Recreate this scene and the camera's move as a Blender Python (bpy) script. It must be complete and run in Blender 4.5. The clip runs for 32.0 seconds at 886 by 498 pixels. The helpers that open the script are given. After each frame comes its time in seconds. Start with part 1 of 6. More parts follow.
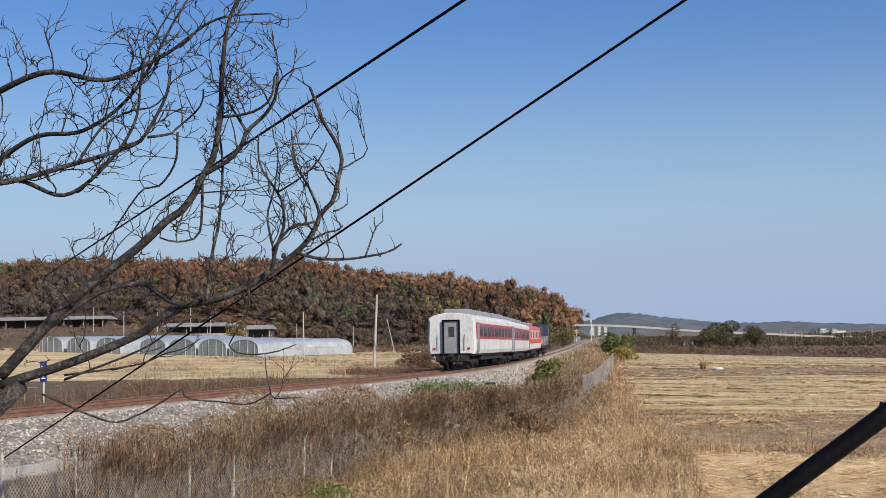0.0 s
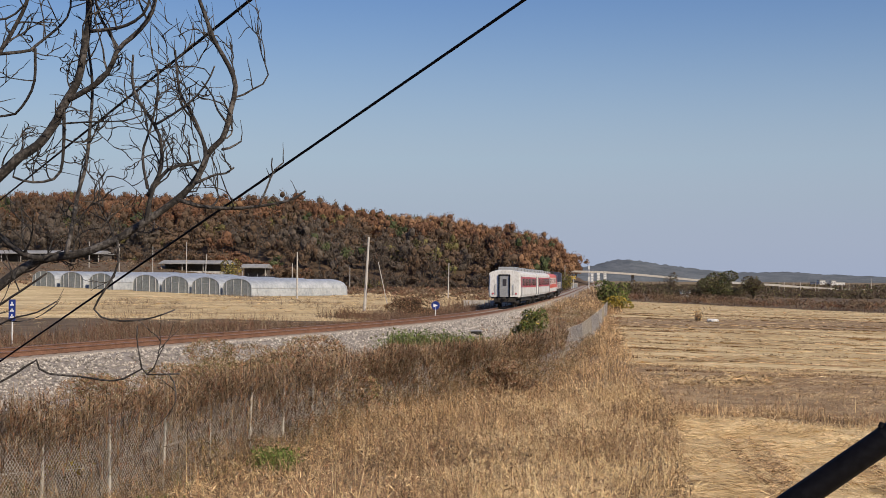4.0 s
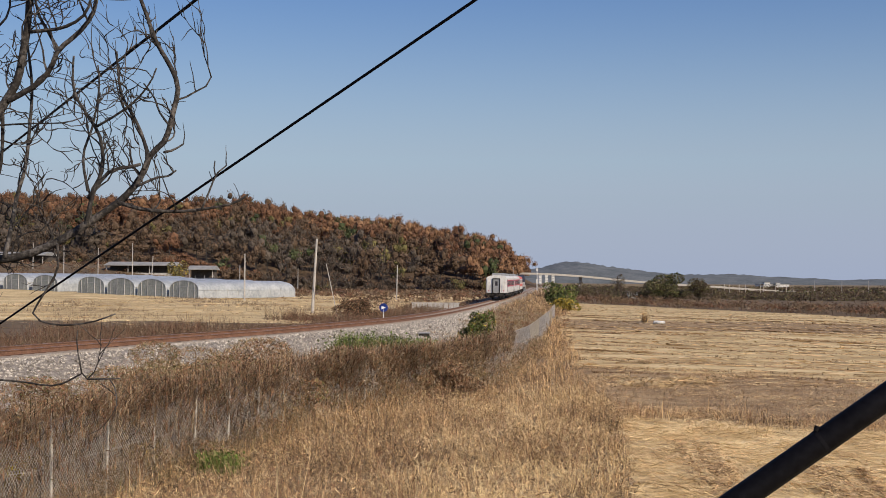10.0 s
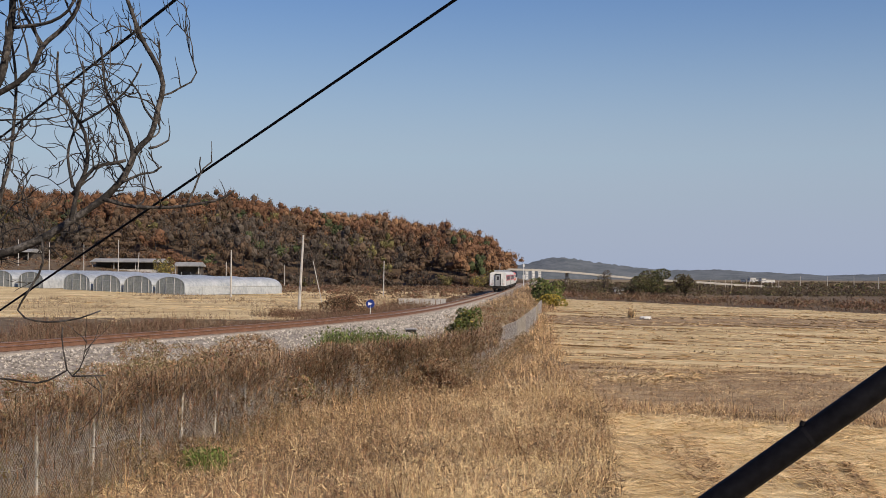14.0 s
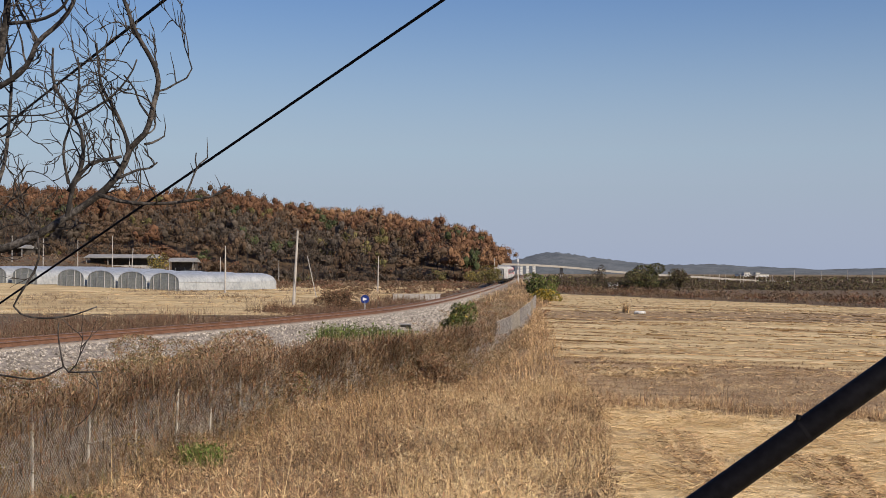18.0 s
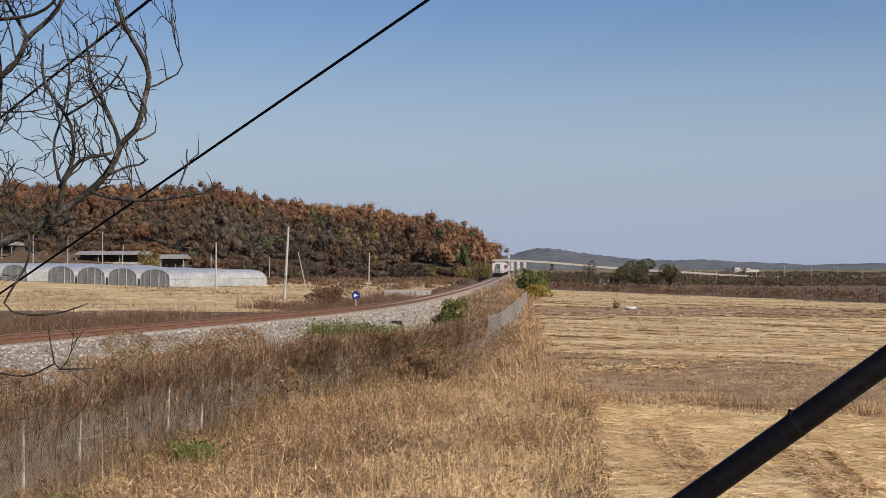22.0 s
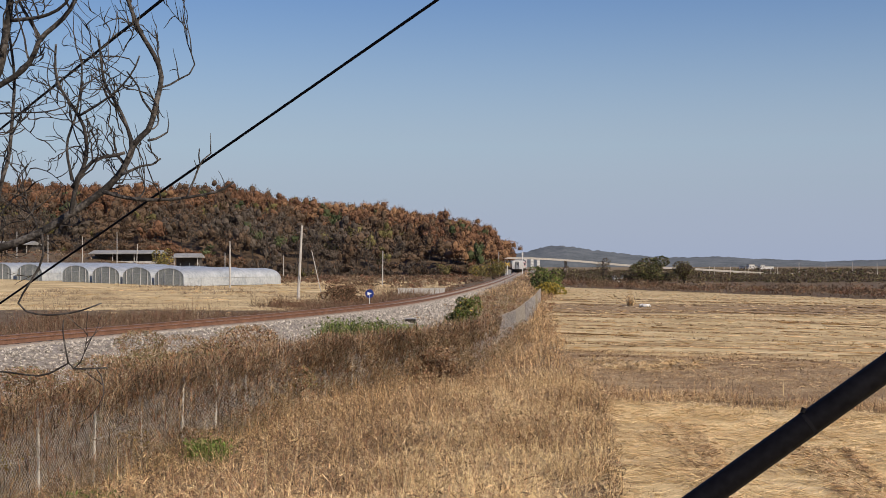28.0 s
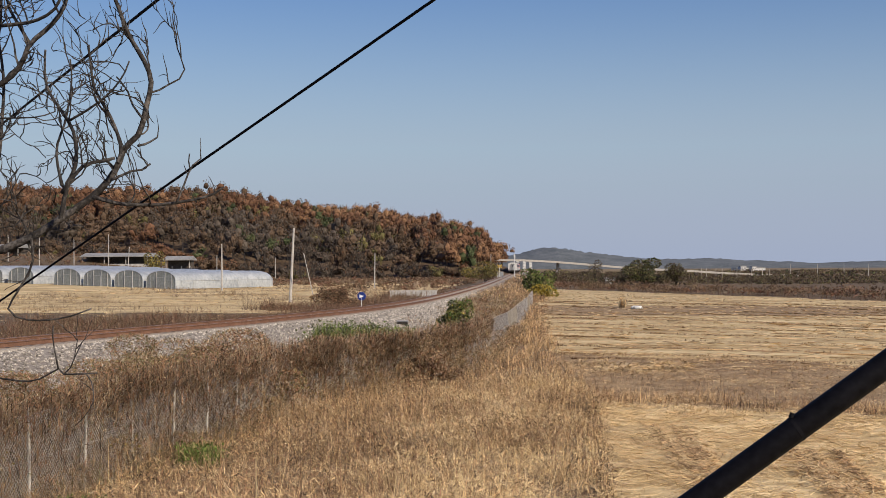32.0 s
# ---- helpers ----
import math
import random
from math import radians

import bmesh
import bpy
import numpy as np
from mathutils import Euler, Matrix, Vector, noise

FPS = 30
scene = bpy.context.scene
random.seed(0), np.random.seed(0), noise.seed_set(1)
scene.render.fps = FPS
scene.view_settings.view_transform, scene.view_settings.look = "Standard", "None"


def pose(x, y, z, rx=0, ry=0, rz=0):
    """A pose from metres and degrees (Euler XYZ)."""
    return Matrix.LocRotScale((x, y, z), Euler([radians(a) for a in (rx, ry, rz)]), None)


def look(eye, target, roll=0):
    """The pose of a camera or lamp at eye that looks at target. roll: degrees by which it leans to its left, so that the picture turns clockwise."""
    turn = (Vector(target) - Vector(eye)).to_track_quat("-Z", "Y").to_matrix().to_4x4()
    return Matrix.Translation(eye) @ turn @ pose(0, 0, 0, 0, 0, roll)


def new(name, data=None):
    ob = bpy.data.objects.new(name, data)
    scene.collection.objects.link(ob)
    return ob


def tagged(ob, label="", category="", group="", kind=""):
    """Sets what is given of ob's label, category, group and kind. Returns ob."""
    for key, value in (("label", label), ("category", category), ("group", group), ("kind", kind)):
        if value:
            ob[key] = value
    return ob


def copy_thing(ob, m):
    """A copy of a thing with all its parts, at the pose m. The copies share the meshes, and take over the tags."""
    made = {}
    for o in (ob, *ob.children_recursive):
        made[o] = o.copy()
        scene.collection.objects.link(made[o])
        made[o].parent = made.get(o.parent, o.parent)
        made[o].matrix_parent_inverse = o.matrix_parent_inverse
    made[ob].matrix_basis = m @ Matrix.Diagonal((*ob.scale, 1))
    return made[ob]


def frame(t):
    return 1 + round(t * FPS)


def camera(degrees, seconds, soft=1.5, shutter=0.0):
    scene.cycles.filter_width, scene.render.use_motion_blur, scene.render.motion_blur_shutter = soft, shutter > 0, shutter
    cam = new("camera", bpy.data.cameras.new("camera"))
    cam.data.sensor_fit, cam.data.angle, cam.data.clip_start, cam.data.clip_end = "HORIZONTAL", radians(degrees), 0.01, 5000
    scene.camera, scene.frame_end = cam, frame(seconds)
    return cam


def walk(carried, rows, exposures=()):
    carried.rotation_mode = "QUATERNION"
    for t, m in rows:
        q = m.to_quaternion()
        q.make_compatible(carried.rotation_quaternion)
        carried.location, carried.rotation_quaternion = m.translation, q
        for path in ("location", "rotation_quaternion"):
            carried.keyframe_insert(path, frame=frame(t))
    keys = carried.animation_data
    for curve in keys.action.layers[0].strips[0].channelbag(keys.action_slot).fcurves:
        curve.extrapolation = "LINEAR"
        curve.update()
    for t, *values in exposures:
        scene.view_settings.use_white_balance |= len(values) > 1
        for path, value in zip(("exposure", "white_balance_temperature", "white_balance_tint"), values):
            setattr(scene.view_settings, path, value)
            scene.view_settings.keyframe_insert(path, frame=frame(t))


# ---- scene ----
# seconds, eye, target, lean
PATH = [
    (0.0, (-0.687, -2.479, 3.749), (-3.721, 47.311, 7.170), -1.00),
    (0.5, (-0.483, -1.599, 3.817), (-3.288, 48.191, 7.432), -0.90),
    (1.0, (-0.297, -1.002, 3.870), (-3.303, 48.759, 7.728), -0.70),
    (1.5, (-0.043, -0.014, 3.968), (-3.397, 49.777, 7.080), -0.02),
    (2.0, (-0.054, -0.010, 3.969), (-3.554, 49.844, 5.478), 0.03),
    (2.5, (-0.050, 0.015, 3.982), (-3.743, 49.869, 4.943), 0.16),
    (3.0, (-0.042, 0.002, 3.992), (-3.744, 49.855, 5.013), 0.16),
    (3.5, (-0.029, 0.001, 3.986), (-3.509, 49.868, 5.078), 0.26),
    (5.5, (-0.013, 0.002, 3.996), (-2.044, 49.945, 5.242), 0.34),
    (6.0, (-0.004, 0.001, 3.999), (-1.807, 49.953, 5.246), 0.34),
    (6.5, (0.002, 0.021, 3.992), (-1.565, 49.981, 5.259), 0.33),
    (7.0, (0.010, 0.013, 3.997), (-1.480, 49.975, 5.270), 0.34),
    (7.5, (0.016, 0.013, 3.998), (-1.394, 49.977, 5.277), 0.39),
    (8.0, (0.020, 0.009, 3.998), (-1.303, 49.975, 5.273), 0.37),
    (8.5, (0.020, 0.010, 4.004), (-1.274, 49.977, 5.278), 0.38),
    (9.0, (0.021, 0.006, 3.998), (-1.405, 49.969, 5.267), 0.38),
    (9.5, (0.025, -0.003, 4.005), (-1.255, 49.965, 5.270), 0.41),
    (10.0, (0.023, 0.003, 4.005), (-1.059, 49.976, 5.243), 0.39),
    (10.5, (0.026, 0.007, 4.009), (-0.931, 49.983, 5.224), 0.41),
    (11.0, (0.020, 0.005, 4.009), (-0.837, 49.983, 5.211), 0.36),
    (11.5, (0.024, 0.014, 4.008), (-0.766, 49.993, 5.198), 0.34),
    (12.0, (0.027, 0.008, 4.010), (-0.670, 49.990, 5.179), 0.35),
    (12.5, (0.029, 0.012, 4.010), (-0.563, 49.996, 5.152), 0.30),
    (13.0, (0.034, 0.014, 4.007), (-0.581, 49.997, 5.141), 0.35),
    (13.5, (0.027, 0.017, 4.008), (-0.566, 50.002, 5.107), 0.37),
    (14.0, (0.026, 0.014, 4.004), (-0.531, 49.999, 5.090), 0.28),
    (14.5, (0.024, 0.014, 4.010), (-0.562, 50.000, 5.060), 0.27),
    (16.5, (0.016, -0.001, 4.009), (-0.515, 49.986, 4.978), 0.23),
    (17.0, (0.010, 0.005, 4.008), (-0.418, 49.994, 4.959), 0.18),
    (17.5, (0.013, 0.001, 4.011), (-0.386, 49.991, 4.936), 0.18),
    (18.0, (0.011, 0.001, 4.006), (-0.320, 49.992, 4.899), 0.14),
    (18.5, (0.010, 0.001, 4.008), (-0.127, 49.993, 4.868), 0.16),
    (19.0, (0.004, 0.004, 4.004), (-0.047, 49.996, 4.862), 0.14),
    (19.5, (-0.003, 0.004, 4.010), (-0.158, 49.997, 4.862), 0.09),
    (20.0, (0.001, 0.002, 4.005), (-0.272, 49.995, 4.838), 0.04),
    (20.5, (0.006, -0.000, 4.002), (-0.184, 49.993, 4.806), 0.05),
    (21.0, (0.007, 0.008, 4.001), (-0.006, 50.002, 4.794), 0.05),
    (21.5, (0.004, 0.006, 4.008), (0.099, 50.000, 4.769), 0.04),
    (22.0, (0.004, 0.005, 4.004), (0.035, 49.999, 4.742), 0.01),
    (22.5, (0.000, 0.001, 3.998), (-0.000, 49.996, 4.725), 0.02),
    (23.0, (-0.000, -0.000, 4.000), (-0.000, 49.995, 4.714), 0.00),
    (23.5, (-0.003, 0.010, 4.003), (-0.176, 50.005, 4.711), -0.08),
    (24.0, (0.002, 0.005, 4.005), (-0.424, 49.998, 4.710), -0.06),
    (24.5, (0.006, 0.008, 4.003), (-0.488, 50.001, 4.679), -0.08),
    (25.0, (0.006, 0.013, 4.001), (-0.318, 50.008, 4.665), -0.06),
    (25.5, (0.002, 0.015, 3.998), (-0.277, 50.009, 4.661), -0.07),
    (27.5, (-0.009, 0.014, 4.009), (-0.597, 50.006, 4.669), -0.21),
    (28.0, (0.015, 0.005, 4.010), (-0.488, 49.998, 4.667), -0.19),
    (28.5, (0.024, -0.000, 4.012), (-0.169, 49.995, 4.651), -0.23),
    (29.0, (0.026, 0.001, 4.021), (0.002, 49.996, 4.688), -0.21),
    (29.5, (0.033, 0.010, 4.016), (0.147, 50.005, 4.688), -0.28),
    (30.0, (0.028, 0.002, 4.020), (0.207, 49.998, 4.683), -0.23),
    (30.5, (0.031, -0.001, 4.023), (0.269, 49.994, 4.681), -0.24),
    (31.0, (0.030, 0.007, 4.029), (0.148, 50.003, 4.686), -0.30),
    (31.5, (0.035, 0.005, 4.031), (0.111, 50.000, 4.709), -0.31),
    (32.0, (0.033, -0.004, 4.033), (-0.161, 49.990, 4.772), -0.30),
]
cam = camera(38.58, 32.0, soft=0.85)
# the phone's white balance settles in the first half second
walk(cam, [(t, look(e, g, r)) for t, e, g, r in PATH], [(0.0, 0.16, 5900, 7), (0.5, 0.02, 6500, 10), (32.0, 0.02, 6500, 10)])

# ---- world, sun ----
SUN_AZ, SUN_EL = 136.0, 34.0          # degrees clockwise from +y, degrees up
world = bpy.data.worlds.new("world")
scene.world = world
world.use_nodes = True
wn = world.node_tree
wn.nodes.clear()
sky = wn.nodes.new("ShaderNodeTexSky")
sky.sky_type, sky.sun_disc = "NISHITA", False
sky.sun_elevation, sky.sun_rotation = radians(SUN_EL), radians(SUN_AZ)
sky.air_density, sky.dust_density, sky.ozone_density, sky.altitude = 1.25, 0.15, 2.2, 50
bg = wn.nodes.new("ShaderNodeBackground")
bg.inputs["Strength"].default_value = 0.108
wout = wn.nodes.new("ShaderNodeOutputWorld")
# pale haze that thickens towards the horizon
wtc, wsep, wmr, wmix = (wn.nodes.new(n) for n in ("ShaderNodeTexCoord", "ShaderNodeSeparateXYZ", "ShaderNodeMapRange", "ShaderNodeMix"))
wmr.interpolation_type = "SMOOTHERSTEP"
wmr.inputs["From Min"].default_value, wmr.inputs["From Max"].default_value = -0.03, 0.27
wmr.inputs["To Min"].default_value, wmr.inputs["To Max"].default_value = 0.97, 0.16
wmix.data_type = "RGBA"
wmix.inputs[7].default_value = (3.15, 3.72, 5.15, 1)
wn.links.new(wtc.outputs["Generated"], wsep.inputs[0])
wn.links.new(wsep.outputs["Z"], wmr.inputs["Value"])
wn.links.new(wmr.outputs[0], wmix.inputs[0])
whs = wn.nodes.new("ShaderNodeHueSaturation")
whs.inputs["Saturation"].default_value, whs.inputs["Value"].default_value = 1.5, 0.80
whs.inputs["Hue"].default_value = 0.524
wn.links.new(sky.outputs[0], whs.inputs["Color"])
wn.links.new(whs.outputs[0], wmix.inputs[6])
wn.links.new(wmix.outputs[2], bg.inputs["Color"])
wn.links.new(bg.outputs[0], wout.inputs["Surface"])
sun = new("sun", bpy.data.lights.new("sun", "SUN"))
sun.data.energy, sun.data.angle, sun.data.color = 5.0, radians(0.55), (1.0, 0.852, 0.675)
_a, _e = radians(SUN_AZ), radians(SUN_EL)
sun_dir = Vector((math.sin(_a) * math.cos(_e), math.cos(_a) * math.cos(_e), math.sin(_e)))
sun.matrix_world = look(sun_dir * 200, (0, 0, 0))


# ---- materials ----
def mat(name, cols, scale=3.0, rough=0.8, metal=0.0, bump=0.2, bscale=None, coords="Object", spec=0.3, stretch=(1, 1, 1),
        fine=8.0, mix=0.5, rand=0.0, island=False, turn=0.0, trans=0.0, detail=4.0):
    """Colours of a ramp over two scales of noise, with fine relief; rand: brightness that varies from piece to piece."""
    m = bpy.data.materials.new(name)
    m.use_nodes = True
    nt = m.node_tree
    b = nt.nodes["Principled BSDF"]
    tc = nt.nodes.new("ShaderNodeTexCoord")
    mp = nt.nodes.new("ShaderNodeMapping")
    mp.inputs["Scale"].default_value = stretch
    mp.inputs["Rotation"].default_value = (0, 0, turn)
    nt.links.new(tc.outputs[coords], mp.inputs["Vector"])
    n1 = nt.nodes.new("ShaderNodeTexNoise")
    n1.inputs["Scale"].default_value, n1.inputs["Detail"].default_value = scale, detail
    n2 = nt.nodes.new("ShaderNodeTexNoise")
    n2.inputs["Scale"].default_value, n2.inputs["Detail"].default_value = scale * fine, 3.0
    for n in (n1, n2):
        nt.links.new(mp.outputs[0], n.inputs["Vector"])
    mx = nt.nodes.new("ShaderNodeMix")
    mx.inputs["Factor"].default_value = mix
    nt.links.new(n1.outputs["Fac"], mx.inputs["A"])
    nt.links.new(n2.outputs["Fac"], mx.inputs["B"])
    fac = mx.outputs["Result"]
    ramp = nt.nodes.new("ShaderNodeValToRGB")
    el = ramp.color_ramp.elements
    lo, hi = 0.34, 0.66
    for i, c in enumerate(cols):
        pos = lo + (hi - lo) * i / max(1, len(cols) - 1)
        e = el[i] if i < 2 else el.new(pos)
        e.position, e.color = pos, (*c, 1)
    if len(cols) == 1:
        el[1].color = (*cols[0], 1)
    nt.links.new(fac, ramp.inputs["Fac"])
    col = ramp.outputs["Color"]
    if rand:
        if island:
            src = nt.nodes.new("ShaderNodeNewGeometry").outputs["Random Per Island"]
        else:
            src = nt.nodes.new("ShaderNodeObjectInfo").outputs["Random"]
        hs = nt.nodes.new("ShaderNodeHueSaturation")
        mr = nt.nodes.new("ShaderNodeMapRange")
        mr.inputs["To Min"].default_value, mr.inputs["To Max"].default_value = 1 - rand, 1 + rand
        nt.links.new(src, mr.inputs["Value"])
        nt.links.new(mr.outputs[0], hs.inputs["Value"])
        nt.links.new(col, hs.inputs["Color"])
        col = hs.outputs[0]
    nt.links.new(col, b.inputs["Base Color"])
    b.inputs["Roughness"].default_value, b.inputs["Metallic"].default_value = rough, metal
    b.inputs["Specular IOR Level"].default_value = spec
    if trans:
        b.inputs["Transmission Weight"].default_value = trans
    if bump:
        bp = nt.nodes.new("ShaderNodeBump")
        bp.inputs["Strength"].default_value, bp.inputs["Distance"].default_value = bump, 0.05
        if bscale:
            n3 = nt.nodes.new("ShaderNodeTexNoise")
            n3.inputs["Scale"].default_value, n3.inputs["Detail"].default_value = bscale, 4.0
            nt.links.new(mp.outputs[0], n3.inputs["Vector"])
            nt.links.new(n3.outputs["Fac"], bp.inputs["Height"])
        else:
            nt.links.new(fac, bp.inputs["Height"])
        nt.links.new(bp.outputs[0], b.inputs["Normal"])
    return m


M = {}
M["soil"] = mat("soil", [(.065, .045, .027), (.12, .084, .048), (.19, .14, .082)], 0.7, 0.95, bump=0.6, fine=14)
M["stubble"] = mat("stubble", [(.26, .172, .08), (.44, .325, .16), (.60, .47, .25), (.82, .68, .41)], 1.0, 0.9, bump=0.6, fine=11, mix=0.45, stretch=(.10, .30, 1), turn=0.2)
M["litter"] = mat("litter", [(.055, .038, .025), (.095, .065, .04), (.14, .095, .06)], 0.15, 0.95, bump=0.5, fine=9)
M["dark_soil"] = mat("dark_soil", [(.16, .10, .05), (.28, .195, .105), (.43, .325, .185)], 0.9, 0.95, bump=0.7, fine=12)
M["far_land"] = mat("far_land", [(.12, .085, .045), (.19, .14, .075), (.26, .19, .10)], 0.02, 0.95, bump=0.0, fine=9)
M["ballast"] = mat("ballast", [(.11, .095, .078), (.23, .205, .175), (.38, .345, .30)], 5.0, 0.9, bump=0.9, fine=3)
M["stone"] = mat("stone", [(.18, .16, .135), (.33, .30, .255), (.54, .50, .44)], 3.0, 0.85, bump=0.2, rand=0.6, island=True)
M["rail_rust"] = mat("rail_rust", [(.10, .052, .032), (.168, .088, .054), (.235, .128, .083)], 2.0, 0.75, bump=0.2)
M["rail_bed"] = mat("rail_bed", [(.17, .145, .118), (.30, .265, .22), (.46, .42, .36)], 3.0, 0.95, bump=0.6, fine=4)
M["sleeper"] = mat("sleeper", [(.17, .13, .10), (.27, .22, .175), (.38, .325, .27)], 1.5, 0.9, bump=0.3, fine=8)
M["rail_head"] = mat("rail_head", [(.35, .28, .23), (.45, .38, .33)], 2.0, 0.4, metal=0.7, bump=0.05)
M["concrete"] = mat("concrete", [(.30, .285, .26), (.42, .40, .37), (.52, .50, .46)], 1.5, 0.9, bump=0.25, fine=10)
M["post_grey"] = mat("post_grey", [(.32, .29, .25), (.47, .44, .385), (.58, .55, .49)], 4.0, 0.8, bump=0.1)
M["galv"] = mat("galv", [(.36, .325, .275), (.54, .50, .43)], 3.0, 0.6, metal=0.0, bump=0.1)
M["frame_grey"] = mat("frame_grey", [(.36, .37, .37), (.48, .49, .49)], 3.0, 0.55, bump=0.05)
M["shade_net"] = mat("shade_net", [(.012, .012, .013), (.03, .03, .032)], 1.0, 0.9, bump=0.2)
M["white_paint"] = mat("white_paint", [(.42, .41, .38), (.60, .60, .58), (.68, .68, .66)], 1.2, 0.5, bump=0.03, spec=0.4, stretch=(1, 1, .35))
M["red_paint"] = mat("red_paint", [(.30, .03, .05), (.42, .05, .07)], 0.8, 0.4, bump=0.03)
M["orange_paint"] = mat("orange_paint", [(.50, .07, .04), (.62, .11, .06)], 0.8, 0.4, bump=0.03)
M["dark_glass"] = mat("dark_glass", [(.02, .022, .028), (.05, .045, .05)], 1.0, 0.12, bump=0.0, spec=0.6)
M["iron"] = mat("iron", [(.015, .014, .013), (.045, .038, .032)], 3.0, 0.7, bump=0.2)
M["grey_paint"] = mat("grey_paint", [(.20, .21, .22), (.30, .31, .32)], 1.0, 0.5, bump=0.03)
M["navy_paint"] = mat("navy_paint", [(.035, .04, .07), (.06, .065, .10)], 1.0, 0.5, bump=0.03)
M["black_rubber"] = mat("black_rubber", [(.003, .003, .004), (.007, .007, .009)], 6.0, 0.5, bump=0.05, fine=4, spec=0.07)
M["cable"] = mat("cable", [(.007, .007, .009), (.009, .009, .011)], 0.5, 0.8, bump=0.0, spec=0.1)
M["bark"] = mat("bark", [(.014, .013, .012), (.035, .031, .028), (.13, .118, .108)], 5.0, 0.9, bump=0.5, fine=6)
M["film"] = mat("film", [(.25, .275, .29), (.34, .365, .38), (.43, .455, .465)], 0.5, 0.35, bump=0.15, spec=0.5, fine=4)
M["film_end"] = mat("film_end", [(.17, .19, .185), (.24, .265, .255), (.32, .345, .33)], 0.6, 0.4, bump=0.1, spec=0.5, fine=4)
M["roof_sheet"] = mat("roof_sheet", [(.18, .18, .17), (.28, .28, .27), (.36, .36, .34)], 0.5, 0.75, bump=0.1)
M["dark_wall"] = mat("dark_wall", [(.055, .045, .036), (.11, .092, .075)], 0.7, 0.9, bump=0.1)
M["blue_sign"] = mat("blue_sign", [(.012, .03, .17), (.02, .045, .22)], 2.0, 0.4, bump=0.0)
M["white_sign"] = mat("white_sign", [(.75, .75, .75), (.82, .82, .82)], 2.0, 0.5, bump=0.0)
M["yellow_sign"] = mat("yellow_sign", [(.55, .38, .05), (.65, .46, .08)], 2.0, 0.5, bump=0.0)


# ---- mesh building ----
class Build:
    """Collects vertices and faces of one mesh."""

    def __init__(self):
        self.v, self.f, self.k = [], [], []

    def add(self, v, f, k=0):
        n = len(self.v)
        self.v += [tuple(p) for p in v]
        self.f += [tuple(i + n for i in q) for q in f]
        self.k += [k] * len(f)
        return self

    def box(self, x0, x1, y0, y1, z0, z1, k=0, c=0.0):
        if c:
            pts = []
            for z, d in ((z0, c), (z0 + c, 0), (z1 - c, 0), (z1, c)):
                pts += [(x0 + d, y0 + d, z), (x1 - d, y0 + d, z), (x1 - d, y1 - d, z), (x0 + d, y1 - d, z)]
            f = [(3, 2, 1, 0), (12, 13, 14, 15)]
            for r in range(3):
                for i in range(4):
                    a, b = r * 4 + i, r * 4 + (i + 1) % 4
                    f.append((a, b, b + 4, a + 4))
            return self.add(pts, f, k)
        v = [(x, y, z) for z in (z0, z1) for x, y in ((x0, y0), (x1, y0), (x1, y1), (x0, y1))]
        return self.add(v, [(3, 2, 1, 0), (4, 5, 6, 7), (0, 1, 5, 4), (1, 2, 6, 5), (2, 3, 7, 6), (3, 0, 4, 7)], k)

    def tube(self, pts, radii, n=6, k=0, caps=True):
        pts = [Vector(p) for p in pts]
        if not hasattr(radii, "__len__"):
            radii = [radii] * len(pts)
        rings, ref = [], None
        for i, p in enumerate(pts):
            d = (pts[min(i + 1, len(pts) - 1)] - pts[max(i - 1, 0)]).normalized()
            if ref is None:
                ref = d.orthogonal().normalized()
            ref = (ref - d * ref.dot(d)).normalized()
            w = d.cross(ref)
            rings.append([p + (ref * math.cos(a) + w * math.sin(a)) * radii[i] for a in [2 * math.pi * j / n for j in range(n)]])
        v = [q for r in rings for q in r]
        f = [(i * n + j, i * n + (j + 1) % n, (i + 1) * n + (j + 1) % n, (i + 1) * n + j) for i in range(len(pts) - 1) for j in range(n)]
        if caps:
            f += [tuple(range(n - 1, -1, -1)), tuple((len(pts) - 1) * n + j for j in range(n))]
        return self.add(v, f, k)

    def prism(self, outline, y0, y1, k=0, axis="y"):
        """An outline in two axes drawn out along the third."""
        n = len(outline)
        if axis == "y":
            v = [(a, y, b) for y in (y0, y1) for a, b in outline]
        elif axis == "x":
            v = [(y, a, b) for y in (y0, y1) for a, b in outline]
        else:
            v = [(a, b, y) for y in (y0, y1) for a, b in outline]
        f = [(i, (i + 1) % n, n + (i + 1) % n, n + i) for i in range(n)]
        f += [tuple(range(n - 1, -1, -1)), tuple(range(n, 2 * n))]
        return self.add(v, f, k)

    def mesh(self, name, mats, smooth=False):
        me = bpy.data.meshes.new(name)
        me.from_pydata(self.v, [], self.f)
        for m in mats if isinstance(mats, (list, tuple)) else [mats]:
            me.materials.append(m)
        me.polygons.foreach_set("material_index", self.k)
        if smooth:
            me.polygons.foreach_set("use_smooth", [True] * len(self.f))
        me.update()
        return me


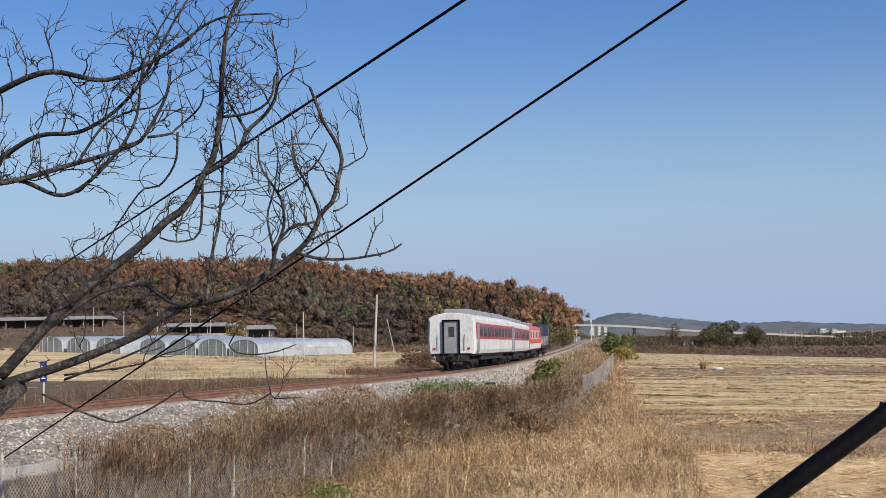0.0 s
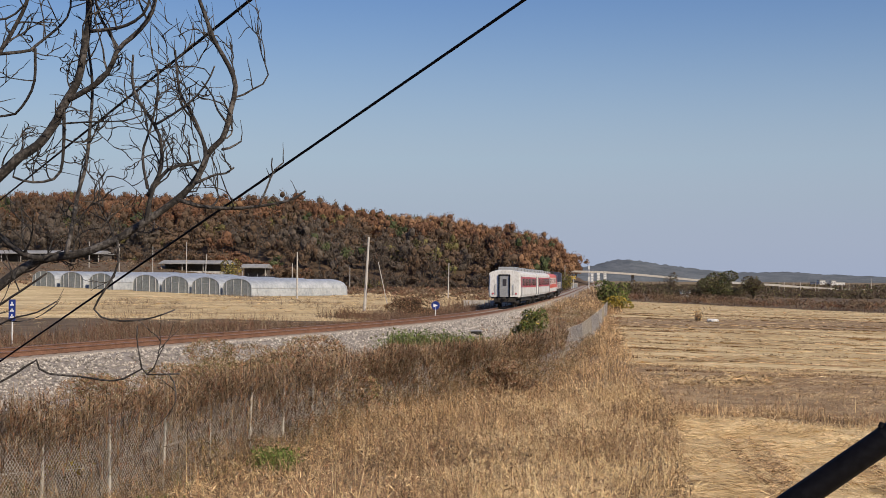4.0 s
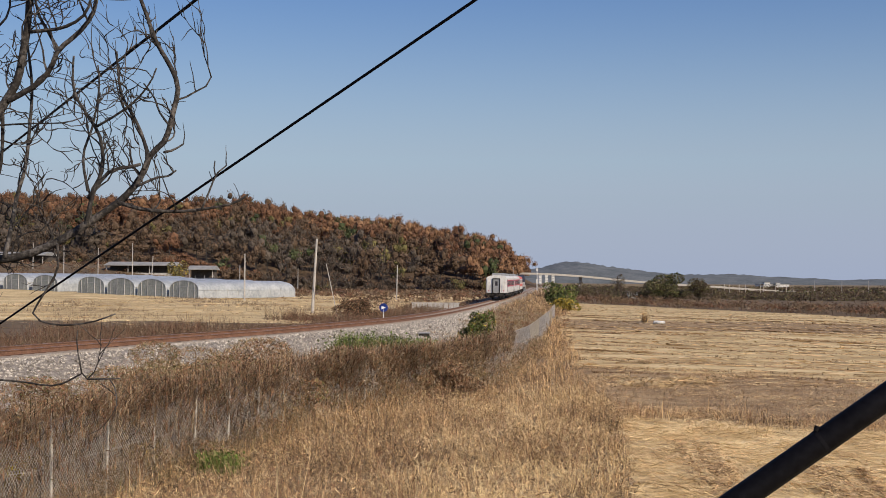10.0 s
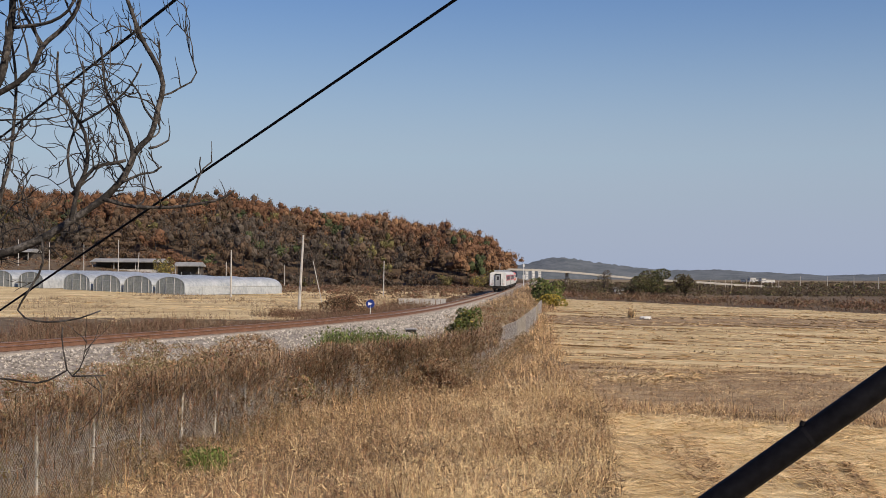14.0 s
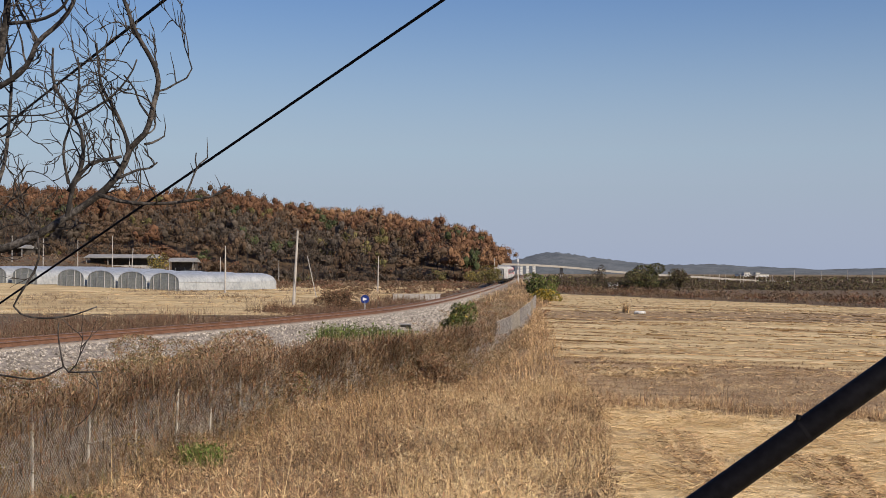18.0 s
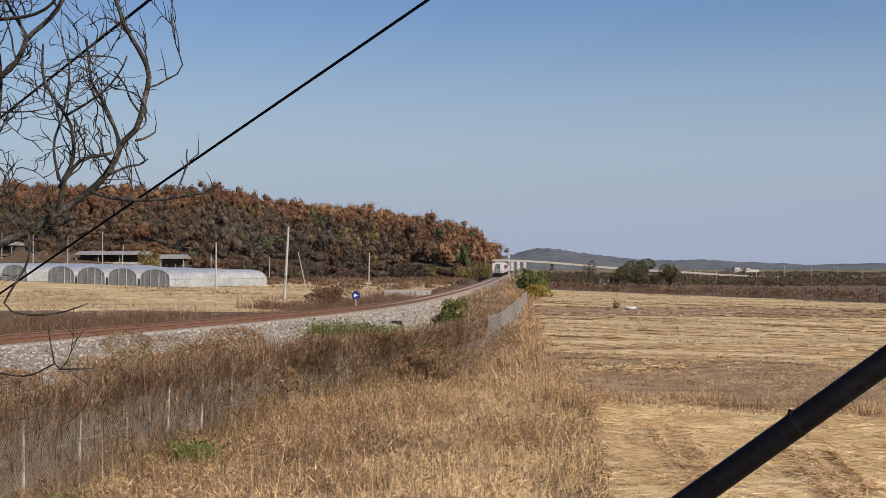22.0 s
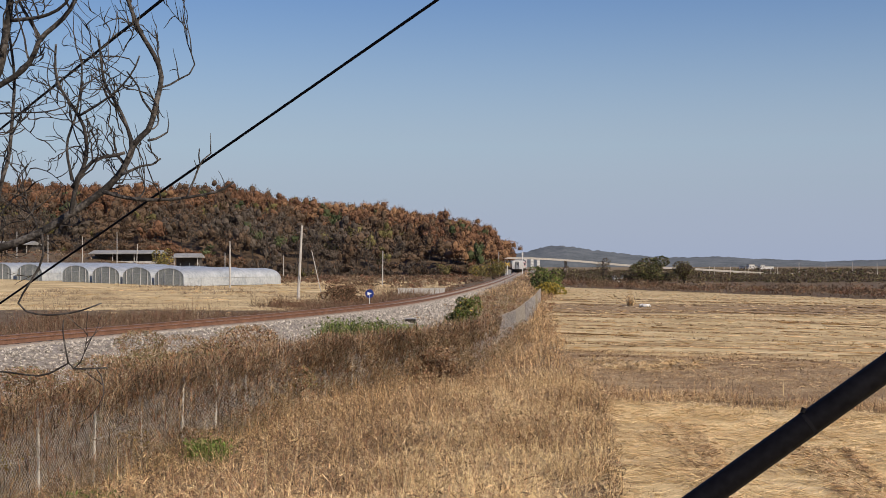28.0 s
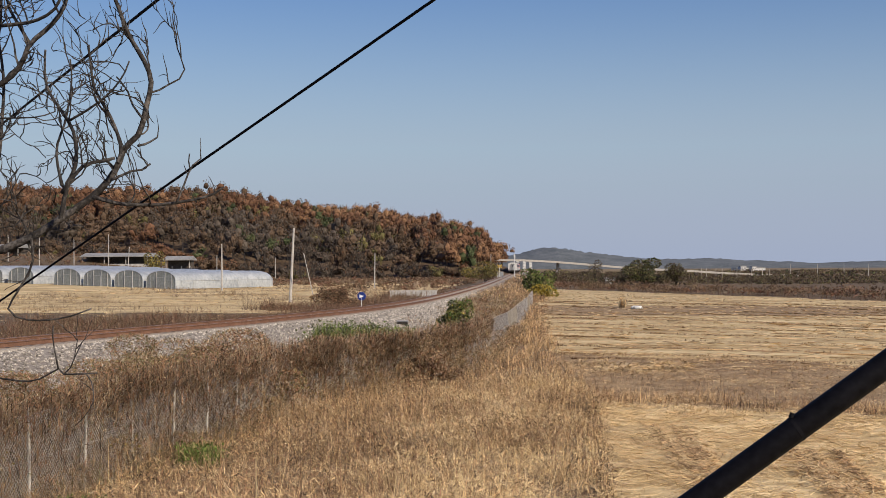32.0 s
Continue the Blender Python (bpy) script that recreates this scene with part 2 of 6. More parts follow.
def array_mesh(name, v, quads, mats, index=None, smooth=False):
    """A mesh from arrays of vertices and of quads or triangles."""
    me = bpy.data.meshes.new(name)
    v, quads = np.asarray(v, np.float32), np.asarray(quads, np.int32)
    n, k = quads.shape
    me.vertices.add(len(v))
    me.vertices.foreach_set("co", v.ravel())
    me.loops.add(n * k)
    me.loops.foreach_set("vertex_index", quads.ravel())
    me.polygons.add(n)
    me.polygons.foreach_set("loop_start", np.arange(0, n * k, k, dtype=np.int32))
    for m in mats if isinstance(mats, (list, tuple)) else [mats]:
        me.materials.append(m)
    if index is not None:
        me.polygons.foreach_set("material_index", np.asarray(index, np.int32))
    me.polygons.foreach_set("use_smooth", np.full(n, smooth))
    me.update(calc_edges=True)
    me.validate()
    return me


def part(name, b, material, parent=None, label="", smooth=False, at=None):
    me = b.mesh(name, material, smooth) if isinstance(b, Build) else b
    ob = new(name, me)
    ob.parent = parent
    if at is not None:
        ob.matrix_basis = at
    if label:
        ob["label"] = label
    return ob


def thing(name, m, label, category, group="", kind=""):
    ob = new(name)
    ob.empty_display_size = 0.2
    ob.matrix_basis = m
    return tagged(ob, label, category, group, kind)


# ---- the plan: x to the right, y ahead in units of DEPTH metres ----
DEPTH = 1.6
def smooth_line(knots, step=1.0):
    """A Catmull-Rom line through knots, resampled at even steps."""
    k = np.array(knots, float)
    k = np.vstack([2 * k[0] - k[1], k, 2 * k[-1] - k[-2]])
    out = []
    for i in range(1, len(k) - 2):
        for u in np.linspace(0, 1, 24, endpoint=False):
            a, b, c, d = k[i - 1:i + 3]
            out.append(0.5 * (2 * b + (c - a) * u + (2 * a - 5 * b + 4 * c - d) * u * u + (3 * b - a - 3 * c + d) * u ** 3))
    out.append(k[-2])
    out = np.array(out)
    s = np.r_[0, np.cumsum(np.linalg.norm(np.diff(out, axis=0), axis=1))]
    g = np.arange(0, s[-1], step)
    return np.stack([np.interp(g, s, out[:, i]) for i in range(out.shape[1])], 1)


# middle of the track, with the height of the rails' heads
TRACK = smooth_line([(-28, 2, 1.6), (-21.5, 14, 1.6), (-16.3, 25.4, 1.6), (-13.0, 32.0, 1.6), (-10.0, 37.4, 1.6), (-7.4, 43.2, 1.6), (-5.3, 49.5, 1.56),
                     (-3.5, 59, 1.45), (-1.8, 75, 1.2), (1.2, 98, 1.12), (6.4, 137, 1.25), (12.5, 187, 1.6), (17.1, 228, 1.85), (22.6, 275, 2.0),
                     (33, 360, 2.0), (54, 500, 2.0)], .5)
TRACK[:, 1] *= DEPTH
TRACK = smooth_line(TRACK[::8], 1.0)
TRACK_S = np.arange(len(TRACK)) * 1.0


def on_track(s):
    """Place and heading (radians clockwise from +y) at s metres along the track."""
    p = [float(np.interp(s, TRACK_S, TRACK[:, i])) for i in range(3)]
    q = [float(np.interp(s + 1.5, TRACK_S, TRACK[:, i])) for i in range(3)]
    r = [float(np.interp(s - 1.5, TRACK_S, TRACK[:, i])) for i in range(3)]
    return Vector(p), math.atan2(q[0] - r[0], q[1] - r[1])


def track_offset(x, y):
    """Signed distance to the right of the track and the rails' height there, for arrays of the plan."""
    x, y = np.asarray(x, float), np.asarray(y, float) * DEPTH
    shape = x.shape
    p = np.stack([x.ravel(), y.ravel()], 1)
    best, idx = np.full(len(p), 1e9), np.zeros(len(p), int)
    for i in range(0, len(TRACK), 2):
        d = np.hypot(p[:, 0] - TRACK[i, 0], p[:, 1] - TRACK[i, 1])
        m = d < best
        best[m], idx[m] = d[m], i
    j = np.clip(idx, 1, len(TRACK) - 2)
    tx, ty = TRACK[j + 1, 0] - TRACK[j - 1, 0], TRACK[j + 1, 1] - TRACK[j - 1, 1]
    ln = np.hypot(tx, ty)
    off = ((p[:, 0] - TRACK[j, 0]) * ty - (p[:, 1] - TRACK[j, 1]) * tx) / ln
    off = np.where(best > np.abs(off) + 2, np.sign(off) * best, off)
    return off.reshape(shape), TRACK[j, 2].reshape(shape)


FENCE = smooth_line([(-9.0, 6.5), (-8.0, 9.5), (-7.1, 12.4), (-6.4, 14.7), (-5.25, 18.4), (-4.5, 20.9), (-2.65, 24.6), (0.6, 29.8), (2.3, 38.1), (4.7, 51.6), (8.6, 80.0)], 0.5)
FIELD_EDGE = np.array([(0.6, -20), (1.4, 5), (2.7, 13.8), (4.2, 23), (5.0, 40), (8.2, 80), (16, 128), (30, 230), (60, 420)], float)


def dyke(x):
    """The near foot of the weedy dyke between the paddies."""
    return 23.3 - .3 * (x - 4.6) - .012 * np.clip(x - 4.6, 0, 20) ** 2


def wob(x, y, s, seed=0.0):
    """Smooth waves, about -1 to 1."""
    return (np.sin(x / s * 1.7 + y / s * 0.9 + seed) + np.sin(y / s * 2.1 - x / s * 0.6 + 1.7 * seed + 2) + np.sin((x + y) / s * 3.3 + 4.1 + seed) * 0.5) / 2.5


def rise(x, y):
    """The gentle rise behind the greenhouses."""
    a, b = np.clip((y - 180) / 50, 0, 1), np.clip((-55 - x) / 45, 0, 1)
    c = np.clip((y - 118) / 22, 0, 1) * np.clip((-46 - x) / 62, 0, 1)
    return 6.0 * a * a * (3 - 2 * a) * b * b * (3 - 2 * b) + 1.7 * c


def ground_z(x, y):
    """Height of the ground, for arrays."""
    x, y = np.asarray(x, float), np.asarray(y, float)
    off, rz = track_offset(x, y)
    base = np.where(off < 0, 0.45, 0.0)
    base = base + 0.06 * wob(x, y, 6.0)
    # the bank of the railway: flat top, shoulders, long right foot
    top = rz - 0.6
    w_r, w_l = 1.6, 2.0
    right = np.clip((off - w_r) / 3.6, 0, 1)
    left = np.clip((-off - w_l) / 2.2, 0, 1)
    foot = np.where(off >= 0, base + 0.35 * np.clip(1 - (off - 5.6) / 5, 0, 1), base)
    k = np.where(off >= 0, right, left)
    k = k * k * (3 - 2 * k)
    z = top * (1 - k) + foot * k
    # the bank on which the camera stands
    d = np.hypot(x * 0.8, y)
    bank = np.clip(2.35 - 0.19 * np.maximum(d - 1.5, 0), -5, 2.35) + 0.05 * wob(x, y, 2.0, 3)
    edge = np.interp(y, FIELD_EDGE[:, 1], FIELD_EDGE[:, 0])
    cut = np.clip((edge + 1.0 - x) / 2.2, 0, 1)
    cut = np.where(y < 6, 1.0, cut)
    bank = bank * cut + (1 - cut) * -1
    z = np.where(np.abs(off) < 5.0, z, np.maximum(z, bank))
    return z + rise(x, y)


def gz(x, y):
    return float(ground_z(np.array([x]), np.array([y]))[0])


# ---- ground ----
def make_ground():
    xs = np.unique(np.round(np.r_[np.linspace(-3000, -260, 14), np.linspace(-250, -60, 40), np.linspace(-60, -20, 50), np.linspace(-20, -8, 31), np.linspace(-8, 12, 91), np.linspace(12, 24, 31),
                                  np.linspace(24, 70, 40), np.linspace(75, 260, 30), np.linspace(300, 3000, 14)], 2))
    ys = np.unique(np.round(np.r_[np.linspace(-600, -20, 14), np.linspace(-15, 0, 12), np.linspace(0, 36, 161), np.linspace(36, 60, 60), np.linspace(60, 130, 90), np.linspace(132, 300, 80),
                                  np.linspace(310, 600, 20), np.linspace(700, 4500, 18)], 2))
    gx, gy = np.meshgrid(xs, ys)
    z = ground_z(gx, gy)
    nx, ny = len(xs), len(ys)
    v = np.stack([gx.ravel(), gy.ravel(), z.ravel()], 1)
    i = np.arange(ny - 1)[:, None] * nx + np.arange(nx - 1)[None, :]
    f = np.stack([i, i + 1, i + nx + 1, i + nx], -1).reshape(-1, 4)
    cx, cy = v[f].mean(1)[:, 0], v[f].mean(1)[:, 1]
    off, _ = track_offset(cx, cy)
    edge = np.interp(cy, FIELD_EDGE[:, 1], FIELD_EDGE[:, 0]) + 0.5 * wob(cx, cy, 1.3)
    k = np.zeros(len(f), int)
    field = (cx > edge) & (cy < 140 - 1.9 * (cx - 21.6) + 1.5 * wob(cx, cy, 5))
    k[field & (off > 4)] = 1
    left = (off < -7) & (cy < 190) & (cx > -190) & (cy > 62 - 0.1 * cx)
    k[left & (cy > 50)] = 1
    # dark strips between the paddies
    strip = field & (((cy > dyke(cx)) & (cy < 36.5 - 0.35 * (cx - 5.2) + 0.8 * wob(cx, cy, 2))) | ((cy > 68 - .15 * cx) & (cy < 84 - .15 * cx)))
    k[strip & (off > 4)] = 2
    k[(np.abs(cx) > 260) | (cy > 300) | (cy < -40)] = 3
    v[:, 1] *= DEPTH
    ob = new("ground", array_mesh("ground", v, f, [M["soil"], M["stubble"], M["dark_soil"], M["far_land"], M["ballast"]], k, True))
    tagged(ob, "flat farmland with tan stubble and brown earth", "ground", kind="structure")


make_ground()


# ---- railway ----
def sweep(line, profile, name, mats, smooth=False, k=0):
    """A profile (right, up) drawn along a line of places."""
    line = np.asarray(line)
    t = np.gradient(line, axis=0)
    t /= np.linalg.norm(t[:, :2], axis=1)[:, None]
    v = [(p[0] + a * d[1], p[1] - a * d[0], p[2] + b) for p, d in zip(line, t) for a, b in profile]
    n = len(profile)
    f = [(i * n + j, i * n + j + 1, (i + 1) * n + j + 1, (i + 1) * n + j) for i in range(len(line) - 1) for j in range(n - 1)]
    return array_mesh(name, v, f, mats, smooth=smooth)


def make_track():
    track = thing("railway_track", pose(0, 0, 0), "single railway track of rusty steel rails on pale ballast", "railway track", kind="structure")
    rail_profile = [(-.07, -.17), (-.07, -.155), (-.012, -.13), (-.012, -.045), (-.036, -.035), (-.036, -.004), (.036, -.004), (.036, -.035), (.012, -.045), (.012, -.13), (.07, -.155), (.07, -.17)]
    for side in (-0.7525, 0.7525):
        t = np.gradient(TRACK, axis=0)
        t /= np.linalg.norm(t[:, :2], axis=1)[:, None]
        line = TRACK + np.stack([t[:, 1] * side, -t[:, 0] * side, 0 * t[:, 0]], 1)
        part("rail", sweep(line, rail_profile, "rail", M["rail_rust"]), None, track, "rust-brown steel rail")
        part("rail_head", sweep(line + np.array([0, 0, .0]), [(-.03, 0), (-.022, .004), (.022, .004), (.03, 0)], "rail_head", M["rail_head"]), None, track, "worn running surface")
    shoulder = []
    for a, b in ((-3.5, -1.12), (-2.9, -.78), (-2.3, -.46), (-1.75, -.3), (-1.35, -.26), (1.35, -.26), (1.75, -.29), (2.3, -.42), (3.2, -.68), (4.2, -.92), (5.2, -1.12), (6.2, -1.4)):
        shoulder.append((a, b))
    part("ballast", sweep(TRACK, shoulder, "ballast", M["ballast"]), None, track, "pale crushed-stone ballast")
    bed = part("rail_bed", sweep(TRACK, [(-1.5, -.36), (-1.35, -.2), (1.35, -.2), (1.5, -.36)], "rail_bed", M["rail_bed"]), None, track, "rust-stained ballast between the rails")
    sl = Build().box(-1.2, 1.2, -.12, .12, -.34, -.175, c=.02).mesh("sleeper", M["sleeper"])
    for i in range(30, 330):
        p, h = on_track(i * 0.64 * 1.0 + 8)
        part("sleeper", sl, None, track, at=pose(p.x, p.y, p.z, 0, 0, -math.degrees(h)))


make_track()


def make_stones():
    """Loose stones on the ballast shoulders."""
    r = np.random.default_rng(3)
    n = 34000
    s = 20 + 150 * r.uniform(0, 1, n) ** 1.5
    a = np.where(r.uniform(0, 1, n) < .72, r.uniform(1.3, 5.4, n), r.uniform(-3.1, -1.3, n))
    i = np.clip(s.astype(int), 1, len(TRACK) - 2)
    tx, ty = TRACK[i + 1, 0] - TRACK[i, 0], TRACK[i + 1, 1] - TRACK[i, 1]
    f = s - i
    px, py, pz = TRACK[i, 0] + f * tx + a * ty, TRACK[i, 1] + f * ty - a * tx, TRACK[i, 2]
    prof = np.interp(a, [-3.5, -2.9, -2.3, -1.75, -1.35, 1.35, 1.75, 2.3, 3.2, 4.2, 5.2, 6.2], [-1.12, -.78, -.46, -.3, -.26, -.26, -.29, -.42, -.68, -.92, -1.12, -1.4])
    c = np.stack([px, py, pz + prof + .01], 1)
    oct_ = np.array([(1, 0, 0), (0, 1, 0), (-1, 0, 0), (0, -1, 0), (0, 0, 1), (0, 0, -1)], float)
    v = oct_[None] * r.uniform(.6, 1.4, (n, 6, 1)) * (r.uniform(.03, .062, n) * (1 + s * .0035))[:, None, None]
    ang = r.uniform(0, 6.28, n)
    ca, sa = np.cos(ang)[:, None], np.sin(ang)[:, None]
    v = np.stack([v[..., 0] * ca - v[..., 1] * sa, v[..., 0] * sa + v[..., 1] * ca, v[..., 2] * .8], -1) + c[:, None]
    t = np.array([(0, 1, 4), (1, 2, 4), (2, 3, 4), (3, 0, 4), (1, 0, 5), (2, 1, 5), (3, 2, 5), (0, 3, 5)])
    q = (np.arange(n)[:, None, None] * 6 + t[None]).reshape(-1, 3)
    tagged(new("ballast_stones", array_mesh("ballast_stones", v.reshape(-1, 3), q, M["stone"])), "pale crushed stones on the railway bank", "stones", kind="stuff")


make_stones()


# ---- the train ----
def body_outline(w, z0, z1, roof=0.42):
    o = [(-w + .10, z0), (w - .10, z0), (w - .02, z0 + .25), (w, z0 + .9), (w - .05, z1 - roof)]
    for i in range(1, 10):
        a = math.pi * i / 10
        o.append((math.cos(a) * (w - .05), z1 - roof + math.sin(a) * roof))
    o.append((-w + .05, z1 - roof))
    o += [(-w, z0 + .9), (-w + .02, z0 + .25)]
    return o


def bogie(parent, y):
    b = Build()
    for sx in (-.98, .98):
        b.box(sx - .07, sx + .07, y - 1.6, y + 1.6, .42, .68, c=.03)
        for ay in (-1.05, 1.05):
            b.box(sx - .1, sx + .1, y + ay - .18, y + ay + .18, .28, .62, c=.03)
    b.box(-1.0, 1.0, y - .25, y + .25, .45, .75, c=.04)
    bo = part("bogie", b, M["iron"], parent, "black iron bogie")
    for ay in (-1.05, 1.05):
        for sx in (-.75, .75):
            w = Build()
            w.tube([(sx - .06, y + ay, .43), (sx + .06, y + ay, .43)], .43, 20)
            w.tube([(sx - math.copysign(.09, sx), y + ay, .43), (sx - math.copysign(.06, sx), y + ay, .43)], .46, 20)
            part("wheel", w, M["iron"], bo, "steel wheel")


def make_coach(rear):
    c = thing("passenger_coach", pose(0, 0, 0), "white passenger coach with a dark red window band on the rails", "train coach", "coaches of the train")
    L, w = 23.0, 1.56
    out = body_outline(w, 1.0, 3.66)
    part("body", Build().prism(out, 0.25, L - 0.25), M["white_paint"], c, "white painted steel body")
    end = body_outline(w - .12, 1.05, 3.58)
    for y0, y1 in ((0.0, .26), (L - .26, L)):
        part("end_wall", Build().prism(end, y0, y1), M["white_paint"], c, "white end wall")
    for sx in (-1, 1):
        b = Build().box(min(sx * (w - .02), sx * (w + .012)), max(sx * (w - .02), sx * (w + .012)), .5, L - .5, 1.95, 2.98)
        band = part("window_band", b, M["red_paint"], c, "dark red stripe along the windows")
        for i in range(10):
            y = 2.2 + i * 1.98
            g = Build().box(min(sx * w, sx * (w + .02)), max(sx * w, sx * (w + .02)), y, y + 1.5, 2.12, 2.82)
            part("window", g, M["dark_glass"], band, "dark tinted pane")
        for y in (0.9, L - 1.75):
            part("side_door", Build().box(min(sx * w, sx * (w + .025)), max(sx * w, sx * (w + .025)), y, y + .85, 1.1, 3.05), M["grey_paint"], c, "grey side door")
    for y in (2.0, 6.2, 10.4, 14.6, 18.6):
        b = Build().box(-.8, .8, y, y + 2.9, 3.5, 3.95, c=.08)
        u = part("air_conditioner", b, M["grey_paint"], c, "grey roof air conditioner")
        for x in (-.4, .4):
            part("fan_grille", Build().tube([(x, y + 1.3, 3.93), (x, y + 1.3, 4.0)], .32, 14), M["iron"], u)
    part("underframe", Build().box(-1.2, 1.2, 5.0, L - 5, .55, 1.0, c=.05).box(-1.35, 1.35, .3, L - .3, .88, 1.02), M["iron"], c, "black underframe with equipment boxes")
    bogie(c, 3.0)
    bogie(c, L - 3.0)
    for y0, sgn in ((0.0, -1), (L, 1)):
        d = Build()
        ya, yb = sorted((y0 + sgn * .05, y0 + sgn * .16))
        d.box(-.57, -.47, ya, yb, 1.05, 3.2, c=.03).box(.47, .57, ya, yb, 1.05, 3.2, c=.03).box(-.57, .57, ya, yb, 3.1, 3.2, c=.03)
        part("gangway_frame", d, M["black_rubber"], c, "black rubber gangway frame")
        ya, yb = sorted((y0, y0 + sgn * .05))
        dr = part("end_door", Build().box(-.46, .46, ya, yb, 1.05, 3.1), M["grey_paint"], c, "grey end door")
        ya, yb = sorted((y0, y0 + sgn * .07))
        part("door_window", Build().box(-.17, .2, ya, yb, 2.1, 2.75), M["dark_glass"], dr, "dark door pane")
        k = Build().box(-.14, .14, *sorted((y0, y0 + sgn * .5)), .78, 1.02, c=.04)
        for x in (-.55, .5):
            k.tube([(x, y0, .95), (x * .8, y0 + sgn * .25, .55), (x * .5, y0 + sgn * .1, .4)], .035, 6)
        k.box(-1.05, 1.05, *sorted((y0 - sgn * .1, y0 - sgn * .9)), .5, 1.0, c=.05)
        part("coupler", k, M["iron"], c, "black knuckle coupler")
        for x in (-1.12, 1.12):
            part("tail_lamp", Build().tube([(x, y0 - sgn * .01, 1.35), (x, y0 + sgn * .05, 1.35)], .09, 10), M["red_paint"], c, "red tail lamp")
            h = Build().tube([(x * .78, y0, 1.25), (x * .78, y0 + sgn * .09, 1.3), (x * .78, y0 + sgn * .09, 2.2), (x * .78, y0, 2.25)], .02, 5)
            part("grab_rail", h, M["grey_paint"], c)
    return c


def make_generator():
    c = thing("generator_car", pose(0, 0, 0), "orange-red generator car with white window frames and a white sill", "train coach")
    L, w = 16.5, 1.45
    part("body", Build().prism(body_outline(w, 1.0, 3.6), 0.1, L - 0.1), M["orange_paint"], c, "orange-red steel body")
    for sx in (-1, 1):
        lo, hi = sorted((sx * (w - .02), sx * (w + .014)))
        part("sill", Build().box(lo, hi, .3, L - .3, 1.1, 1.62), M["white_paint"], c, "white lower band")
        for i in range(6):
            y = 1.4 + i * 2.4
            lo, hi = sorted((sx * (w - .02), sx * (w + .016)))
            fr = part("window_frame", Build().box(lo, hi, y, y + 1.3, 2.1, 3.0), M["white_paint"], c, "white window frame")
            lo, hi = sorted((sx * (w - .02), sx * (w + .026)))
            part("pane", Build().box(lo, hi, y + .15, y + 1.15, 2.22, 2.88), M["dark_glass"], fr)
    for y in (2.5, 7.0, 11.5):
        u = part("roof_vent", Build().box(-.7, .7, y, y + 2.2, 3.5, 3.85, c=.06), M["grey_paint"], c, "grey roof vent")
    part("underframe", Build().box(-1.2, 1.2, 4.4, L - 4.4, .5, 1.0, c=.05).box(-1.3, 1.3, .2, L - .2, .88, 1.02), M["iron"], c, "black underframe")
    bogie(c, 2.6)
    bogie(c, L - 2.6)
    return c


def make_loco():
    c = thing("diesel_locomotive", pose(0, 0, 0), "dark blue diesel locomotive with white handrails pulling the coaches", "locomotive")
    part("frame", Build().box(-1.45, 1.45, .3, 16.7, .95, 1.35, c=.05), M["iron"], c, "black frame")
    part("hood", Build().box(-.95, .95, .9, 11.5, 1.35, 3.5, c=.15), M["navy_paint"], c, "dark blue engine hood")
    part("hood_skirt", Build().box(-.97, .97, .88, 11.52, 1.36, 1.95), M["red_paint"], c, "dark red lower hood band")
    cab = part("cab", Build().prism(body_outline(1.45, 1.3, 3.9, .3), 11.5, 14.2), M["navy_paint"], c, "dark blue cab")
    for sx in (-1, 1):
        part("cab_window", Build().box(min(sx * 1.4, sx * 1.47), max(sx * 1.4, sx * 1.47), 11.9, 13.8, 2.5, 3.2), M["dark_glass"], cab, "cab side window")
    part("nose", Build().box(-.95, .95, 14.2, 16.4, 1.35, 2.9, c=.2), M["navy_paint"], c, "short nose")
    for y in (2.5, 5.2, 8.0):
        part("roof_fan", Build().tube([(0, y, 3.45), (0, y, 3.75)], .6, 16), M["iron"], c, "roof cooling fan")
    part("exhaust_stack", Build().box(-.3, .3, 9.4, 10.2, 3.45, 4.0, c=.05), M["iron"], c)
    h = Build()
    for sx in (-1.42, 1.42):
        h.tube([(sx, .4, 2.3), (sx, 11.4, 2.3)], .025, 5)
        for i in range(9):
            h.tube([(sx, .4 + i * 1.37, 1.35), (sx, .4 + i * 1.37, 2.3)], .02, 5)
    for sx in (-1.2, -.4, .4, 1.2):
        h.tube([(sx, .35, 1.35), (sx, .35, 2.4)], .025, 5)
    part("handrail", h, M["white_paint"], c, "white handrails")
    part("fuel_tank", Build().box(-1.3, 1.3, 6.2, 10.6, .35, .95, c=.12), M["iron"], c, "black fuel tank")
    bogie(c, 3.4)
    bogie(c, 13.4)
    return c


COACH_REAR = make_coach(True)
COACH_FRONT = copy_thing(COACH_REAR, pose(0, 0, 0))
GENERATOR = make_generator()
LOCO = make_loco()
# seconds, metres along the track of the train's rear end
S0 = float(TRACK_S[np.argmin(np.abs(TRACK[:, 1] - 49.0 * DEPTH))])
RUN = [(0, 0), (2, 13.6), (3, 20.3), (7, 47.5), (12, 83.5), (18, 125.5), (24, 168), (32, 222)]


def run_rows(ahead, length):
    rows = []
    for i in range(33):
        t = float(i)
        s = S0 + float(np.interp(t, [r[0] for r in RUN], [r[1] for r in RUN])) * DEPTH + ahead
        a, _ = on_track(s + 0.15 * length)
        b, _ = on_track(s + 0.85 * length)
        d = (b - a).normalized()
        p = a - d * 0.15 * length
        rows.append((t, pose(p.x, p.y, p.z, math.degrees(math.asin(d.z)), 0, -math.degrees(math.atan2(d.x, d.y)))))
    return rows


